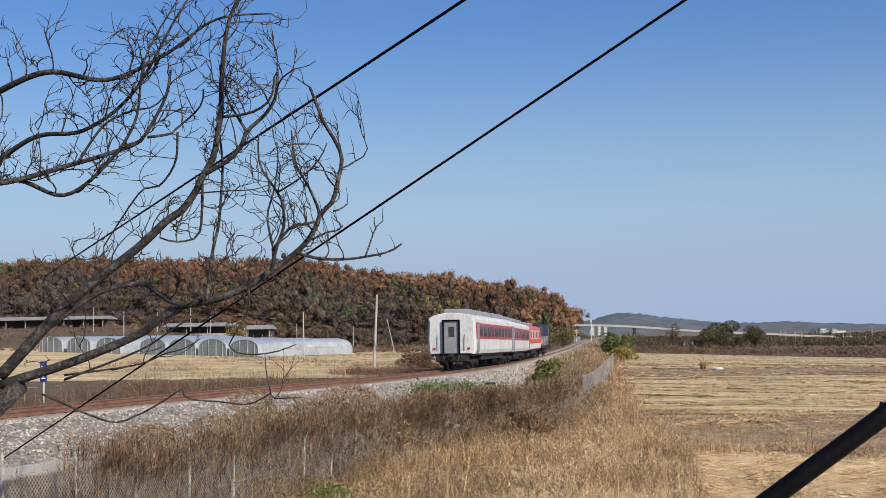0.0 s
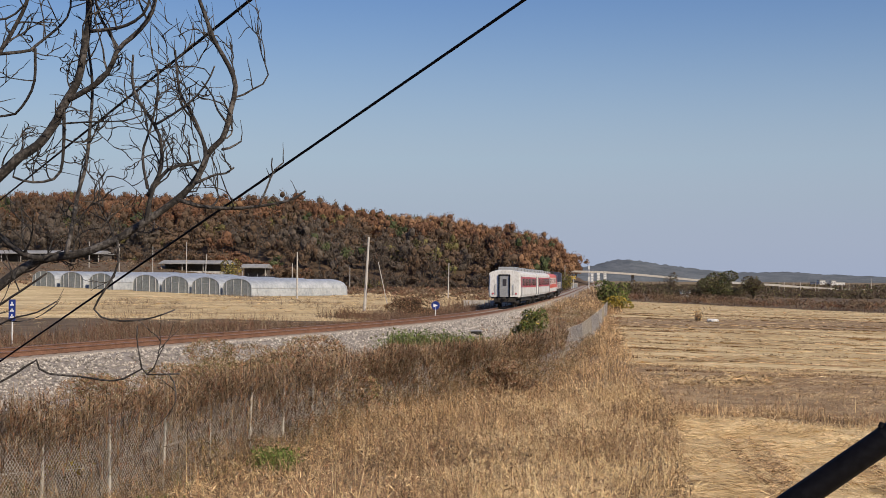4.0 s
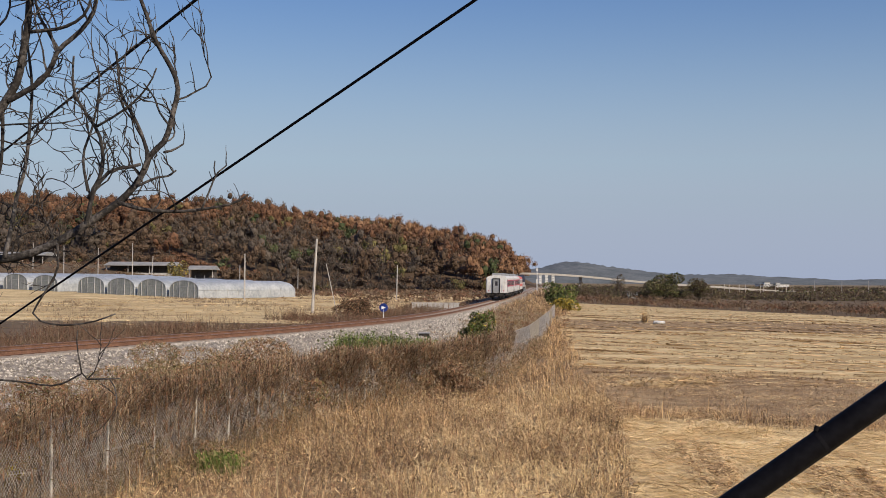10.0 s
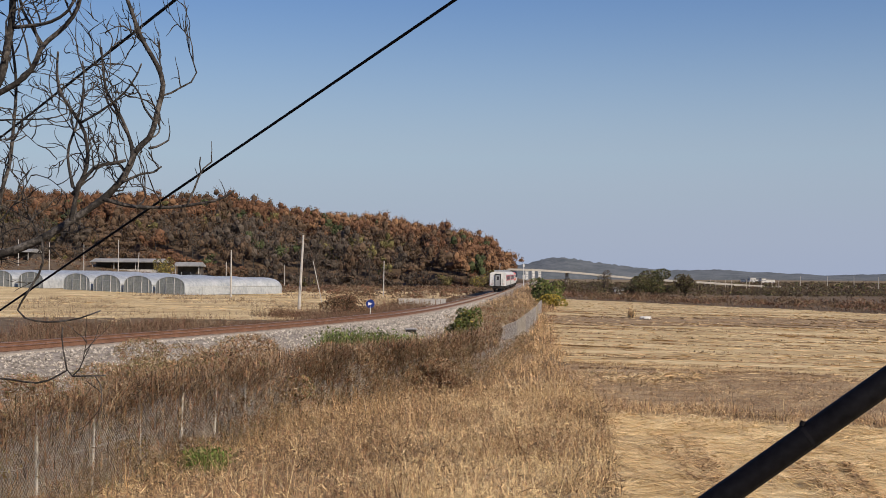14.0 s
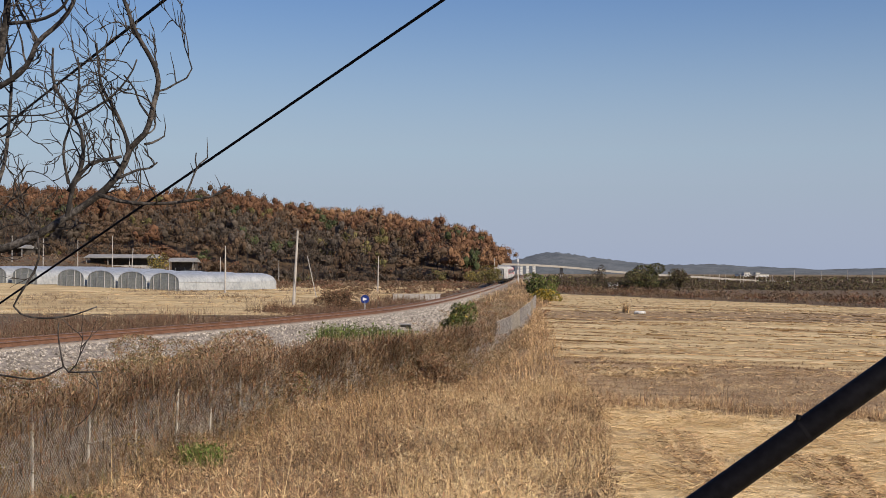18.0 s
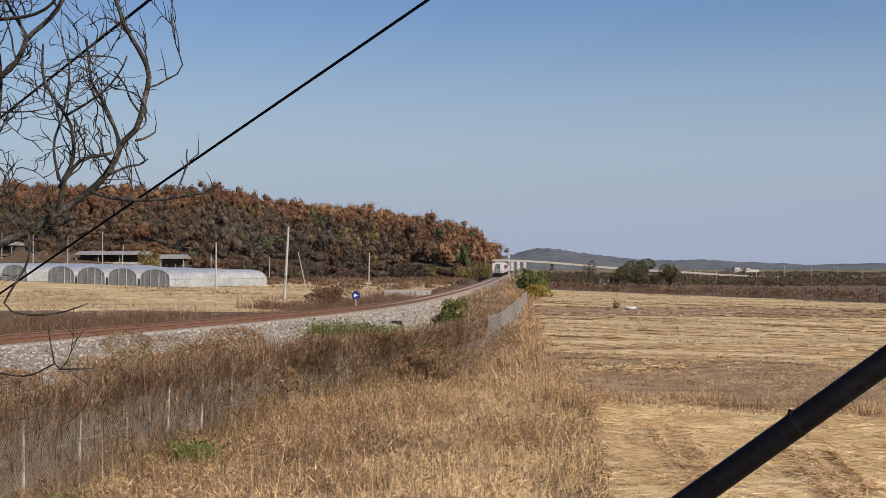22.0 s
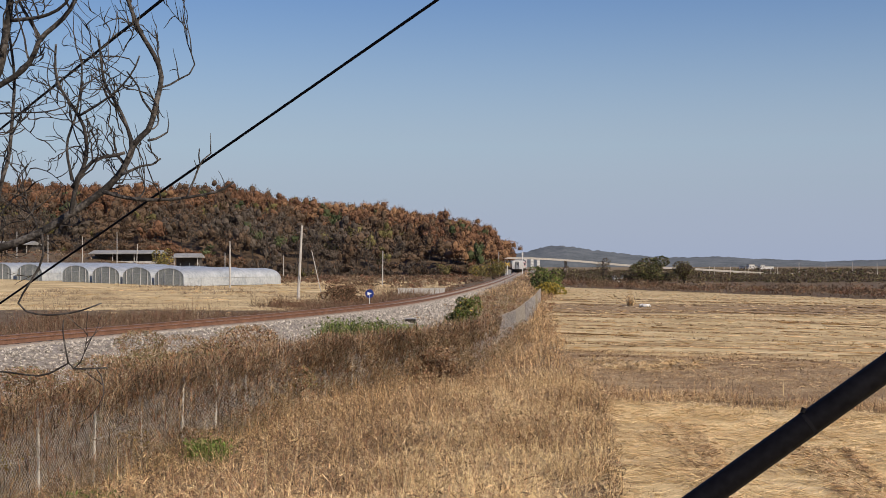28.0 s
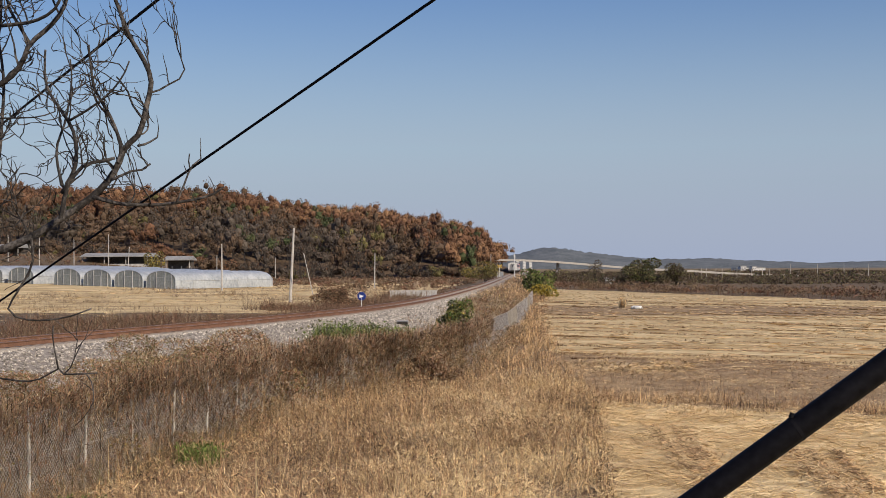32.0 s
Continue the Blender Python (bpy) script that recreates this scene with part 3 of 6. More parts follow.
def motions():
    walk(COACH_REAR, run_rows(0.0, 23.0))
    walk(COACH_FRONT, run_rows(23.8, 23.0))
    walk(GENERATOR, run_rows(47.6, 16.5))
    walk(LOCO, run_rows(64.9, 17.0))


# ---- poles, greenhouses ----
def make_pole(x, y, h, r, lean, label, mats="concrete"):
    z = gz(x, y)
    p = thing("utility_pole", pose(x, y * DEPTH, z - .3, 0, lean, 0), label, "utility pole", "utility poles")
    part("shaft", Build().tube([(0, 0, 0), (0, 0, h + .3)], [r, r * .6], 10), M[mats], p)
    part("cap", Build().tube([(0, 0, h + .29), (0, 0, h + .36)], [r * .65, r * .3], 8), M["galv"], p)
    return p


make_pole(-16.4, 82.2, 7.7, .17, 3.0, "tall pale concrete utility pole leaning beside the field")
make_pole(-36.9, 129.1, 7.6, .15, 0, "thin concrete pole beside the greenhouse")


def greenhouse(x, y, L, w, h, heading):
    g = thing("greenhouse", pose(x, y * DEPTH, gz(x, y) - .05, 0, 0, -heading), "plastic-film tunnel greenhouse with upright sides and a clear grey end", "greenhouse", "tunnel greenhouses")
    side = 1.45
    arc = [(w / 2, 0.0), (w / 2, side * .5), (w / 2 - .02, side)]
    arc += [(math.cos(math.pi * i / 14) * (w / 2 - .03), side + (h - side) * math.sin(math.pi * i / 14) ** .85) for i in range(1, 14)]
    arc += [(-w / 2 + .02, side), (-w / 2, side * .5), (-w / 2, 0.0)]
    n = len(arc) - 1
    cover = Build()
    rows = int(L / 1.5)
    v = []
    for j in range(rows + 1):
        yy = L * j / rows
        sag = .035 * (j % 2)
        v += [(a * (1 - .008 * (j % 2)), yy, b - (sag if b > side else 0)) for a, b in arc]
    cover.add(v, [(j * (n + 1) + i, j * (n + 1) + i + 1, (j + 1) * (n + 1) + i + 1, (j + 1) * (n + 1) + i) for j in range(rows) for i in range(n)])
    # the film is drawn in over the far end
    for dy, sc in ((.8, .95), (1.5, .8), (1.8, .5)):
        m0 = len(cover.v) - (n + 1)
        cover.v += [(a * (.4 + .6 * sc), L + dy, b * sc) for a, b in arc]
        cover.f += [(m0 + i, m0 + i + 1, m0 + n + 2 + i, m0 + n + 1 + i) for i in range(n)]
        cover.k += [0] * n
    part("film_cover", cover, M["film"], g, "milky plastic film", smooth=True)
    for yy in (0.0, L + 1.5):
        sc = 1.0 if yy == 0 else .75
        part("end_wall", Build().prism([(a * sc, b * sc) for a, b in arc], yy - .03, yy + .03), M["film_end"], g, "translucent grey end film")
    part("end_hoop", Build().tube([(a, -.05, b) for a, b in arc], .05, 5), M["film"], g, "pale rolled film on the end hoop")
    for a in (-w / 2 + .9, -1.0, 1.0, w / 2 - .9):
        zz = float(np.interp(a, [p[0] for p in arc][::-1], [p[1] for p in arc][::-1]))
        part("end_post", Build().box(a - .035, a + .035, -.1, -.03, 0, zz), M["frame_grey"], g)
    d = part("door", Build().box(-.95, .95, -.09, -.05, 0, 2.0), M["film_end"], g, "film door panel")
    part("door_frame", Build().box(-.98, -.93, -.14, -.06, 0, 2.05).box(.93, .98, -.14, -.06, 0, 2.05).box(-.98, .98, -.14, -.06, 2.0, 2.05), M["frame_grey"], d)
    for sx in (-1, 1):
        part("side_rail", Build().tube([(sx * (w / 2 + .02), 0, side), (sx * (w / 2 + .02), L, side)], .035, 5), M["frame_grey"], g, "grey side rail")
        part("skirt", Build().box(*sorted((sx * (w / 2 + .01), sx * (w / 2 + .04))), 0, L, 0, .35), M["film"], g, "turned-up film skirt")
    for j in range(int(L / 3)):
        yy = 1.5 + j * 3
        part("hoop", Build().tube([(a * 1.004, yy, b * 1.004) for a, b in arc], .016, 4), M["frame_grey"], g)
    return g


for i in (0, 1, 2, 3, 4.6, 5.7, 6.8):
    greenhouse(-50.8 - i * 6.75, 140.0 + i * 2.5, 26 if i < 4 else 36, 7.0, 3.15, 31)
def make_shade_tunnel():
    g = thing("shade_tunnel", pose(-60.0, 172 * DEPTH, gz(-60.0, 172)), "low tunnel covered with black shade net behind the greenhouses", "greenhouse")
    arc = [(math.cos(math.pi * i / 12) * 6.6, 3.4 * math.sin(math.pi * i / 12) ** .5) for i in range(13)]
    part("net_cover", Build().prism(arc, 0, 16), M["shade_net"], g, "black net")
    for x in (-5, -2.5, 0, 2.5, 5):
        part("hoop", Build().tube([(x, -.05, .0), (x * .9, -.05, 2.2), (x * .8, -.05, 3.9)], .04, 5), M["frame_grey"], g)


make_shade_tunnel()
stay = thing("stay_pole", pose(-14.2, 81 * DEPTH, .4), "thin slanting stay beside the leaning pole", "pole")
part("shaft", Build().tube([(.6, 0, 0), (-.55, 0, 5.2)], [.05, .04], 6), M["concrete"], stay)


# ---- hill ----
def hill_z(x, y):
    """Height of the wooded hill, for arrays."""
    x, y = np.asarray(x, float), np.asarray(y, float)
    prof = np.interp(x, [-700, -190, -115, -72, -35, -6, 10.4, 21.4, 28.4, 36], [22, 22.5, 21, 22.0, 20.4, 16.4, 11.4, 5.9, 1.8, 0])
    v = np.clip((y - 248) / 92.0, 0, 3)
    return prof * np.sin(np.clip(v, 0, 1) * math.pi / 2) * np.where(v > 1, np.clip(2.2 - v, 0, 1.2) / 1.2, 1) + rise(x, y)


def make_hill():
    xs, ys = np.linspace(-700, 46, 120), np.linspace(236, 470, 40)
    gx, gy = np.meshgrid(xs, ys)
    z = hill_z(gx, gy) - .3
    v = np.stack([gx.ravel(), gy.ravel(), z.ravel()], 1)
    i = np.arange(39)[:, None] * 120 + np.arange(119)[None, :]
    f = np.stack([i, i + 1, i + 121, i + 120], -1).reshape(-1, 4)
    v[:, 1] *= DEPTH
    tagged(new("hillside", array_mesh("hillside", v, f, M["litter"], smooth=True)), "low hill under autumn woods", "hill", kind="structure")


make_hill()


# ---- plants: materials ----
def leaf_mat(name, cols, rand=0.35, rough=0.8, scale=0.4):
    return mat(name, cols, scale, rough, bump=0.0, rand=rand, island=True, fine=5, spec=0.15)


M["straw"] = leaf_mat("straw", [(.47, .295, .145), (.65, .44, .225), (.79, .58, .325)], 0.35)
M["straw_pale"] = leaf_mat("straw_pale", [(.58, .42, .21), (.74, .57, .31), (.86, .70, .42)], 0.25)
M["weed"] = leaf_mat("weed", [(.17, .11, .058), (.285, .19, .102), (.42, .295, .168)], 0.5)
M["weed_red"] = leaf_mat("weed_red", [(.165, .083, .047), (.265, .14, .08), (.375, .215, .126)], 0.5)
M["weed_grey"] = leaf_mat("weed_grey", [(.20, .155, .10), (.33, .265, .18), (.50, .41, .29)], 0.5)
# dark withered stems, which also stand in for shaded gaps between plants
M["stem_gap_dark"] = leaf_mat("stem_gap_dark", [(.022, .016, .011), (.045, .032, .021), (.08, .056, .036)], 0.5)
M["green"] = leaf_mat("green", [(.07, .10, .025), (.12, .17, .04), (.19, .24, .065)], 0.4)
M["olive"] = leaf_mat("olive", [(.09, .09, .035), (.16, .15, .06), (.24, .215, .095)], 0.4)
M["yellow_leaf"] = leaf_mat("yellow_leaf", [(.20, .15, .025), (.32, .24, .04), (.42, .33, .07)], 0.35)
M["rust_leaf"] = leaf_mat("rust_leaf", [(.096, .050, .029), (.142, .075, .043), (.19, .105, .06)], 0.13, scale=0.05)
M["orange_leaf"] = leaf_mat("orange_leaf", [(.16, .088, .048), (.215, .122, .066), (.27, .157, .086)], 0.13, scale=0.05)
M["brown_leaf"] = leaf_mat("brown_leaf", [(.066, .044, .029), (.10, .068, .044), (.142, .097, .064)], 0.13, scale=0.05)
M["bare_wood"] = leaf_mat("bare_wood", [(.056, .045, .036), (.086, .07, .055), (.122, .10, .079)], 0.13, scale=0.05)
M["olive_leaf"] = leaf_mat("olive_leaf", [(.085, .075, .03), (.13, .115, .045), (.18, .155, .06)], 0.35, scale=0.05)
M["pine_leaf"] = leaf_mat("pine_leaf", [(.035, .045, .02), (.06, .075, .033), (.09, .105, .048)], 0.4, scale=0.05)
M["scrub_brown"] = leaf_mat("scrub_brown", [(.11, .075, .046), (.165, .115, .07), (.23, .165, .105)], 0.3)
M["scrub_red"] = leaf_mat("scrub_red", [(.12, .062, .040), (.17, .09, .058), (.23, .13, .085)], 0.3)
M["scrub_grey"] = leaf_mat("scrub_grey", [(.15, .115, .08), (.22, .17, .12), (.30, .24, .17)], 0.3)
# blue-grey distance haze is mixed into the base colour of these woods
M["hazy_far_wood"] = mat("hazy_far_wood", [(.068, .082, .088), (.115, .13, .137), (.165, .18, .187)], 0.03, 0.95, bump=0.0, fine=7)

rng = np.random.default_rng(7)


def blades(xy, h, w, lean, bend=0.5, z=None, seg=2, az=None):
    """Thin bent strips that rise from places on the ground: vertices and quads."""
    n = len(xy)
    z = ground_z(xy[:, 0], xy[:, 1]) - .03 if z is None else z
    az = rng.uniform(0, 2 * np.pi, n) if az is None else az
    d = np.stack([np.cos(az), np.sin(az)], 1)
    la = np.minimum(np.abs(rng.normal(0, 1, n)) * lean, 3.2)
    wa = az + np.pi / 2 + rng.normal(0, .6, n)
    side = np.stack([np.cos(wa), np.sin(wa), 0 * wa], 1) * (w[:, None] / 2)
    vs = []
    for k in range(seg + 1):
        u = k / seg
        out = (la * h * (u * (1 - bend) + bend * u * u))[:, None] * d
        hh = h * u * (1 - .25 * la * u)
        c = np.stack([xy[:, 0] + out[:, 0], xy[:, 1] * DEPTH + out[:, 1], z + hh], 1)
        s = side * (1 - .75 * u)
        vs += [c - s, c + s]
    v = np.stack(vs, 1).reshape(-1, 3)
    m = 2 * (seg + 1)
    q = np.concatenate([np.arange(n)[:, None] * m + np.array([2 * k, 2 * k + 1, 2 * k + 3, 2 * k + 2])[None] for k in range(seg)])
    return v, q


def tufts(cent, m, rad):
    """m places round each of the centres, and the way out from its middle."""
    c = np.repeat(cent, m, 0)
    a = rng.uniform(0, 2 * np.pi, len(c))
    r = rad * np.sqrt(rng.uniform(0, 1, len(c)))
    return c + np.stack([np.cos(a) * r, np.sin(a) * r / DEPTH], 1), a + rng.normal(0, 1.1, len(c))


def leaves(c, size, flat=0.0, aspect=1.0):
    """Small quads with random turns at the places c: vertices and quads."""
    n = len(c)
    a = rng.normal(size=(n, 3))
    a[:, 2] *= 1 - flat
    a /= np.linalg.norm(a, axis=1)[:, None]
    b = np.cross(a, rng.normal(size=(n, 3)))
    b /= np.linalg.norm(b, axis=1)[:, None]
    s = (size * rng.uniform(.6, 1.4, n))[:, None] / 2
    a, b = a * s * aspect, b * s
    v = np.stack([c - a, c + b * .8, c + a, c - b * .8], 1).reshape(-1, 3)
    return v, np.arange(4 * n).reshape(n, 4)


def straws(xy, length, width, az, lift=.05, tilt=.15):
    """Flat straws that lie on the ground with a random tilt: vertices and quads."""
    n = len(xy)
    z = ground_z(xy[:, 0], xy[:, 1]) + .01 + lift * rng.uniform(0, 1, n)
    c = np.stack([xy[:, 0], xy[:, 1] * DEPTH, z], 1)
    d = np.stack([np.cos(az), np.sin(az), rng.normal(0, tilt, n)], 1) * (length / 2)[:, None]
    s = np.stack([-np.sin(az), np.cos(az), rng.normal(0, .35, n)], 1) * (width / 2)[:, None]
    v = np.stack([c - d - s, c - d + s, c + d + s * .4, c + d - s * .4], 1).reshape(-1, 3)
    return v, np.arange(4 * n).reshape(n, 4)


def shell(c, mid, size, leaf, spread=.55):
    """Leaf clumps that face out from the middle of their crown: vertices and quads."""
    n = len(c)
    o = (c - mid) / size
    o /= np.linalg.norm(o, axis=1)[:, None] + 1e-6
    o += rng.normal(0, spread, (n, 3))
    o /= np.linalg.norm(o, axis=1)[:, None]
    a = np.cross(o, rng.normal(size=(n, 3)))
    a /= np.linalg.norm(a, axis=1)[:, None]
    b = np.cross(o, a)
    s = (leaf * rng.uniform(.6, 1.4, n))[:, None] / 2
    a, b = a * s, b * s
    v = np.stack([c - a, c + b * .8, c + a * .9, c - b * .7], 1).reshape(-1, 3)
    return v, np.arange(4 * n).reshape(n, 4)


def join(parts):
    """Joins (vertices, quads, material index) into one mesh's arrays."""
    vs, qs, ks, n = [], [], [], 0
    for v, q, k in parts:
        vs.append(v), qs.append(q + n), ks.append(np.full(len(q), k) if np.isscalar(k) else k)
        n += len(v)
    return np.concatenate(vs), np.concatenate(qs), np.concatenate(ks)


def stuff(name, parts, mats, label, category):
    v, q, k = join(parts)
    return tagged(new(name, array_mesh(name, v, q, mats, k)), label, category, kind="stuff")


def scatter(n, x0, x1, y0, y1, keep):
    """About n random places in a box for which keep(x, y) gives a chance above the dice."""
    p = np.stack([rng.uniform(x0, x1, n), rng.uniform(y0, y1, n)], 1)
    return p[rng.uniform(0, 1, n) < keep(p[:, 0], p[:, 1])]


def field_edge(y):
    return np.interp(y, FIELD_EDGE[:, 1], FIELD_EDGE[:, 0])


def fence_off(x, y):
    """Distance to the right of the fence, for arrays."""
    fx = np.interp(y, FENCE[:, 1], FENCE[:, 0])
    return (x - fx) * 0.95


def patch(x, y, s, seed=0.0):
    return np.clip(0.5 + 0.75 * wob(x, y, s, seed), 0, 1)


def crown(c, size, n, leaf, lumps=7, squash=.8, seed=0):
    """Leaf places in lumps round c."""
    r = np.random.default_rng(seed)
    cen = r.normal(0, .42, (lumps, 3)) * np.array([1, 1, squash])
    rad = r.uniform(.3, .55, lumps)
    i = r.integers(0, lumps, n)
    d = r.normal(size=(n, 3))
    d /= np.linalg.norm(d, axis=1)[:, None]
    q = cen[i] + d * (rad[i] * r.uniform(.55, 1.05, n) ** .5)[:, None]
    q[:, 2] = np.maximum(q[:, 2], -.75 * squash)
    return np.asarray(c) * np.array([1, DEPTH, 1]) + q * np.asarray(size)


# ---- dry grass on the bank ----
def make_grass():
    def near(x, y):
        f, e = fence_off(x, y), field_edge(y) - x
        return np.clip(f / .5 + .2, 0, 1) * np.clip(e / .5 + .5 + .6 * wob(x, y, .7), 0, 1) * (y > 4.5)
    mats = [M["straw"], M["straw_pale"], M["weed"], M["weed_red"], M["weed_grey"], M["olive"], M["stem_gap_dark"]]
    cent = scatter(6400, -6, 5, 4.5, 27, lambda x, y: near(x, y) * (.3 + .7 * patch(x, y, .9, 2)))
    m = 29
    p, az = tufts(cent, m, .17)
    n = len(p)
    x, y = p[:, 0], p[:, 1]
    ff = fence_off(x, y)
    size = np.repeat(rng.uniform(.12, .95, len(cent)) * (.3 + 1.05 * patch(cent[:, 0], cent[:, 1], 1.3, 5)), m)
    h = size * rng.uniform(.35, 1.2, n) * np.where(y < 19, np.clip(.45 + ff / 3.5, .45, 1), 1)
    pale = np.clip((x + 3.1 - .12 * (y - 12)) / 2.4, .28, .98) * (.2 + .8 * patch(x + .3 * y, y, 1.3, 1)) * np.where(y > 20, .85, 1)
    tone = np.repeat(rng.uniform(0, 1, len(cent)), m) * .6 + rng.uniform(0, 1, n) * .4
    kk = np.where(tone < pale * .72, 1, np.where(tone < .12 + pale * .8, 0, np.where(tone < .66, 2, np.where(tone < .76, 6, np.where(tone < .9, 3, 4)))))
    v, q = blades(p, h * .9, rng.uniform(.004, .014, n), 2.4, .9, az=az)
    # broken stems and curled leaves in every direction
    p2 = scatter(140000, -6, 5, 4.5, 27, near)
    n2 = len(p2)
    x, y = p2[:, 0], p2[:, 1]
    hi = .06 + .5 * rng.uniform(0, 1, n2) ** 1.4 * (.3 + .9 * patch(x, y, 1.3, 5)) * np.where(y < 19, np.clip(.45 + fence_off(x, y) / 3.5, .45, 1), 1)
    v2, q2 = leaves(np.stack([x, y * DEPTH, ground_z(x, y) + hi], 1), rng.uniform(.008, .016, n2), aspect=10)
    pl = np.clip((x + 3.1 - .12 * (y - 12)) / 2.4, .28, .98) * (.2 + .8 * patch(x + .3 * y, y, 1.3, 1))
    u = rng.uniform(0, 1, n2)
    k2 = np.where(u < .08 + .6 * pl, 1, np.where(u < .24 + .58 * pl, 0, rng.choice([2, 3, 4, 6], n2, p=[.38, .24, .18, .2])))
    # tall single stems
    p3 = scatter(9000, -5, 5, 6, 27, near)
    n3 = len(p3)
    v3, q3 = blades(p3, rng.uniform(.4, .95, n3), rng.uniform(.005, .01, n3), 1.2, .8)
    # low weeds at the foot of the fence
    j4 = 2 + 46 * rng.uniform(0, 1, 38000) ** .8
    fy4 = np.interp(j4, np.arange(len(FENCE)), FENCE[:, 1])
    p4 = np.stack([np.interp(j4, np.arange(len(FENCE)), FENCE[:, 0]) + rng.normal(-.55, .6, len(j4)), fy4], 1)
    p4 = p4[rng.uniform(0, 1, len(p4)) < .25 + .75 * patch(p4[:, 0], p4[:, 1], .6, 7)]
    n4 = len(p4)
    v4, q4 = blades(p4, rng.uniform(.2, .95, n4) * (.5 + .7 * patch(p4[:, 0], p4[:, 1], .9, 3)), rng.uniform(.006, .014, n4), 1.6, .9)
    v3, q3, k3 = join([(v3, q3, np.tile(rng.choice([0, 2, 3], n3), 2)), (v4, q4, np.tile(rng.choice([0, 1, 2, 3, 4, 5, 6], n4, p=[.16, .05, .22, .12, .2, .12, .13]), 2))])
    stuff("dry_grass", [(v, q, np.tile(kk, 2)), (v2, q2, k2), (v3, q3, k3)], mats,
          "tall dry tan grass on the bank beside the track", "grass")


def make_weeds():
    """Brown weeds and climbers on and behind the fence, and along the foot of the railway bank."""
    def zone(x, y):
        f = fence_off(x, y)
        off, _ = track_offset(x, y)
        a = .9 * np.exp(-((f + .9) / 1.1) ** 2) * (y > 8) * np.where((y < 20) & (f > -.2), .25, 1)
        b = ((f < 0) & (off > np.where((y < 28) & (x / y < -.13) & (x / y > -.46), 3.2, np.interp(y, [30, 42, 60, 90], [4.4, 4.0, 2.9, 2.4])) + .6 * wob(x, y, 2.2))) * (.35 + .5 * patch(x, y, 1.7, 9))
        return np.maximum(a, b) * (.4 + .6 * patch(x, y, 1.2, 4))
    cent = scatter(15500, -13, 22, 6, 125, zone)
    p, az = tufts(cent, 21, .32)
    n = len(p)
    f = fence_off(p[:, 0], p[:, 1])
    dist = np.hypot(p[:, 0], p[:, 1])
    tall = np.where((f > -1.6) & (p[:, 1] < 26), 1.45, np.where(p[:, 1] < 30, .95, .55)) * (.55 + .6 * patch(p[:, 0], p[:, 1], 1.9, 6))
    h = tall * rng.uniform(.45, 1.15, n)
    # the dip before the culvert
    win = (p[:, 0] / p[:, 1] > -.15) & (p[:, 0] / p[:, 1] < -.045) & (p[:, 1] < 32)
    h = np.where(win, h * .12, h)
    h = h * np.repeat(rng.uniform(.6, 1.2, len(cent)), 21)
    # stems next to the wire stand more upright
    close = (f > -1.5) & (p[:, 1] < 27)
    v1, q1 = blades(p[close], h[close], (.003 + .0004 * dist * rng.uniform(.7, 1.5, n))[close], .55, .9, az=az[close])
    v, q = blades(p[~close], h[~close], (.003 + .0004 * dist * rng.uniform(.7, 1.5, n))[~close], 2.3, .9, az=az[~close])
    order = np.r_[np.flatnonzero(close), np.flatnonzero(~close)]
    v, q, _ = join([(v1, q1, 0), (v, q, 0)])
    n1, n2 = close.sum(), n - close.sum()
    seg_of = np.r_[np.tile(order[:n1], 2), np.tile(order[n1:], 2)]
    v_of = v.reshape(n, 6, 3)[np.argsort(order)]
    pr = patch(p[:, 0], p[:, 1], 2.6, 8)
    u = .6 * np.repeat(rng.uniform(0, 1, len(cent)), 21) + .4 * rng.uniform(0, 1, n)
    k = np.where(u < .15 + .4 * pr, 1, np.where(u < np.where(p[:, 1] < 22, .66, .5), 0, 2))
    k = np.where(u > .93, 3, np.where((u > .42) & (u < .55) & (p[:, 1] < 22), 5, k))
    # tangled twigs and withered leaves
    i = rng.integers(0, n, 60000)
    c = v_of[i, rng.integers(2, 6, len(i))] + rng.normal(0, .09, (len(i), 3))
    v2, q2 = leaves(c, .008 + .0005 * dist[i], aspect=5)
    k2 = np.where(rng.uniform(0, 1, len(i)) < .03, 4, np.where(rng.uniform(0, 1, len(i)) < .3, rng.choice([0, 1, 2, 3, 5], len(i)), k[i]))
    # climbers that hang on the wire
    m = 60000
    j = rng.integers(8, 62, m) + rng.uniform(0, 1, m)
    fx, fy = np.interp(j, np.arange(len(FENCE)), FENCE[:, 0]), np.interp(j, np.arange(len(FENCE)), FENCE[:, 1])
    hh = 1.85 * rng.uniform(0, 1, m) ** .5
    keep = rng.uniform(0, 1, m) < np.clip((hh - 1.4) / .3 + 1.5 * (patch(fx, fy + .5 * hh, .8, 3) - .5) + np.clip((fy - 20) / 3, 0, 1), .24, 1) * np.where(fy > 29.5, .25, 1)
    c = np.stack([fx + .07, fy * DEPTH, ground_z(fx, fy) + hh], 1)[keep] + rng.normal(0, .1, (keep.sum(), 3))
    hang = rng.uniform(0, 1, len(c)) < .6
    c = c[hang]
    v4, q4 = leaves(c, .012 + .0005 * c[:, 1], aspect=3.5)
    k4 = rng.choice([0, 1, 2, 3], len(c), p=[.34, .32, .28, .06])
    p5 = c[rng.integers(0, len(c), 32000)]
    v5, q5 = blades(p5[:, :2] / np.array([1, DEPTH]), rng.uniform(.15, .5, len(p5)), .004 + .0003 * p5[:, 1], 1.7, .9, z=p5[:, 2] - .1)
    k5 = np.tile(rng.choice([0, 1, 2, 5], len(p5)), 2)
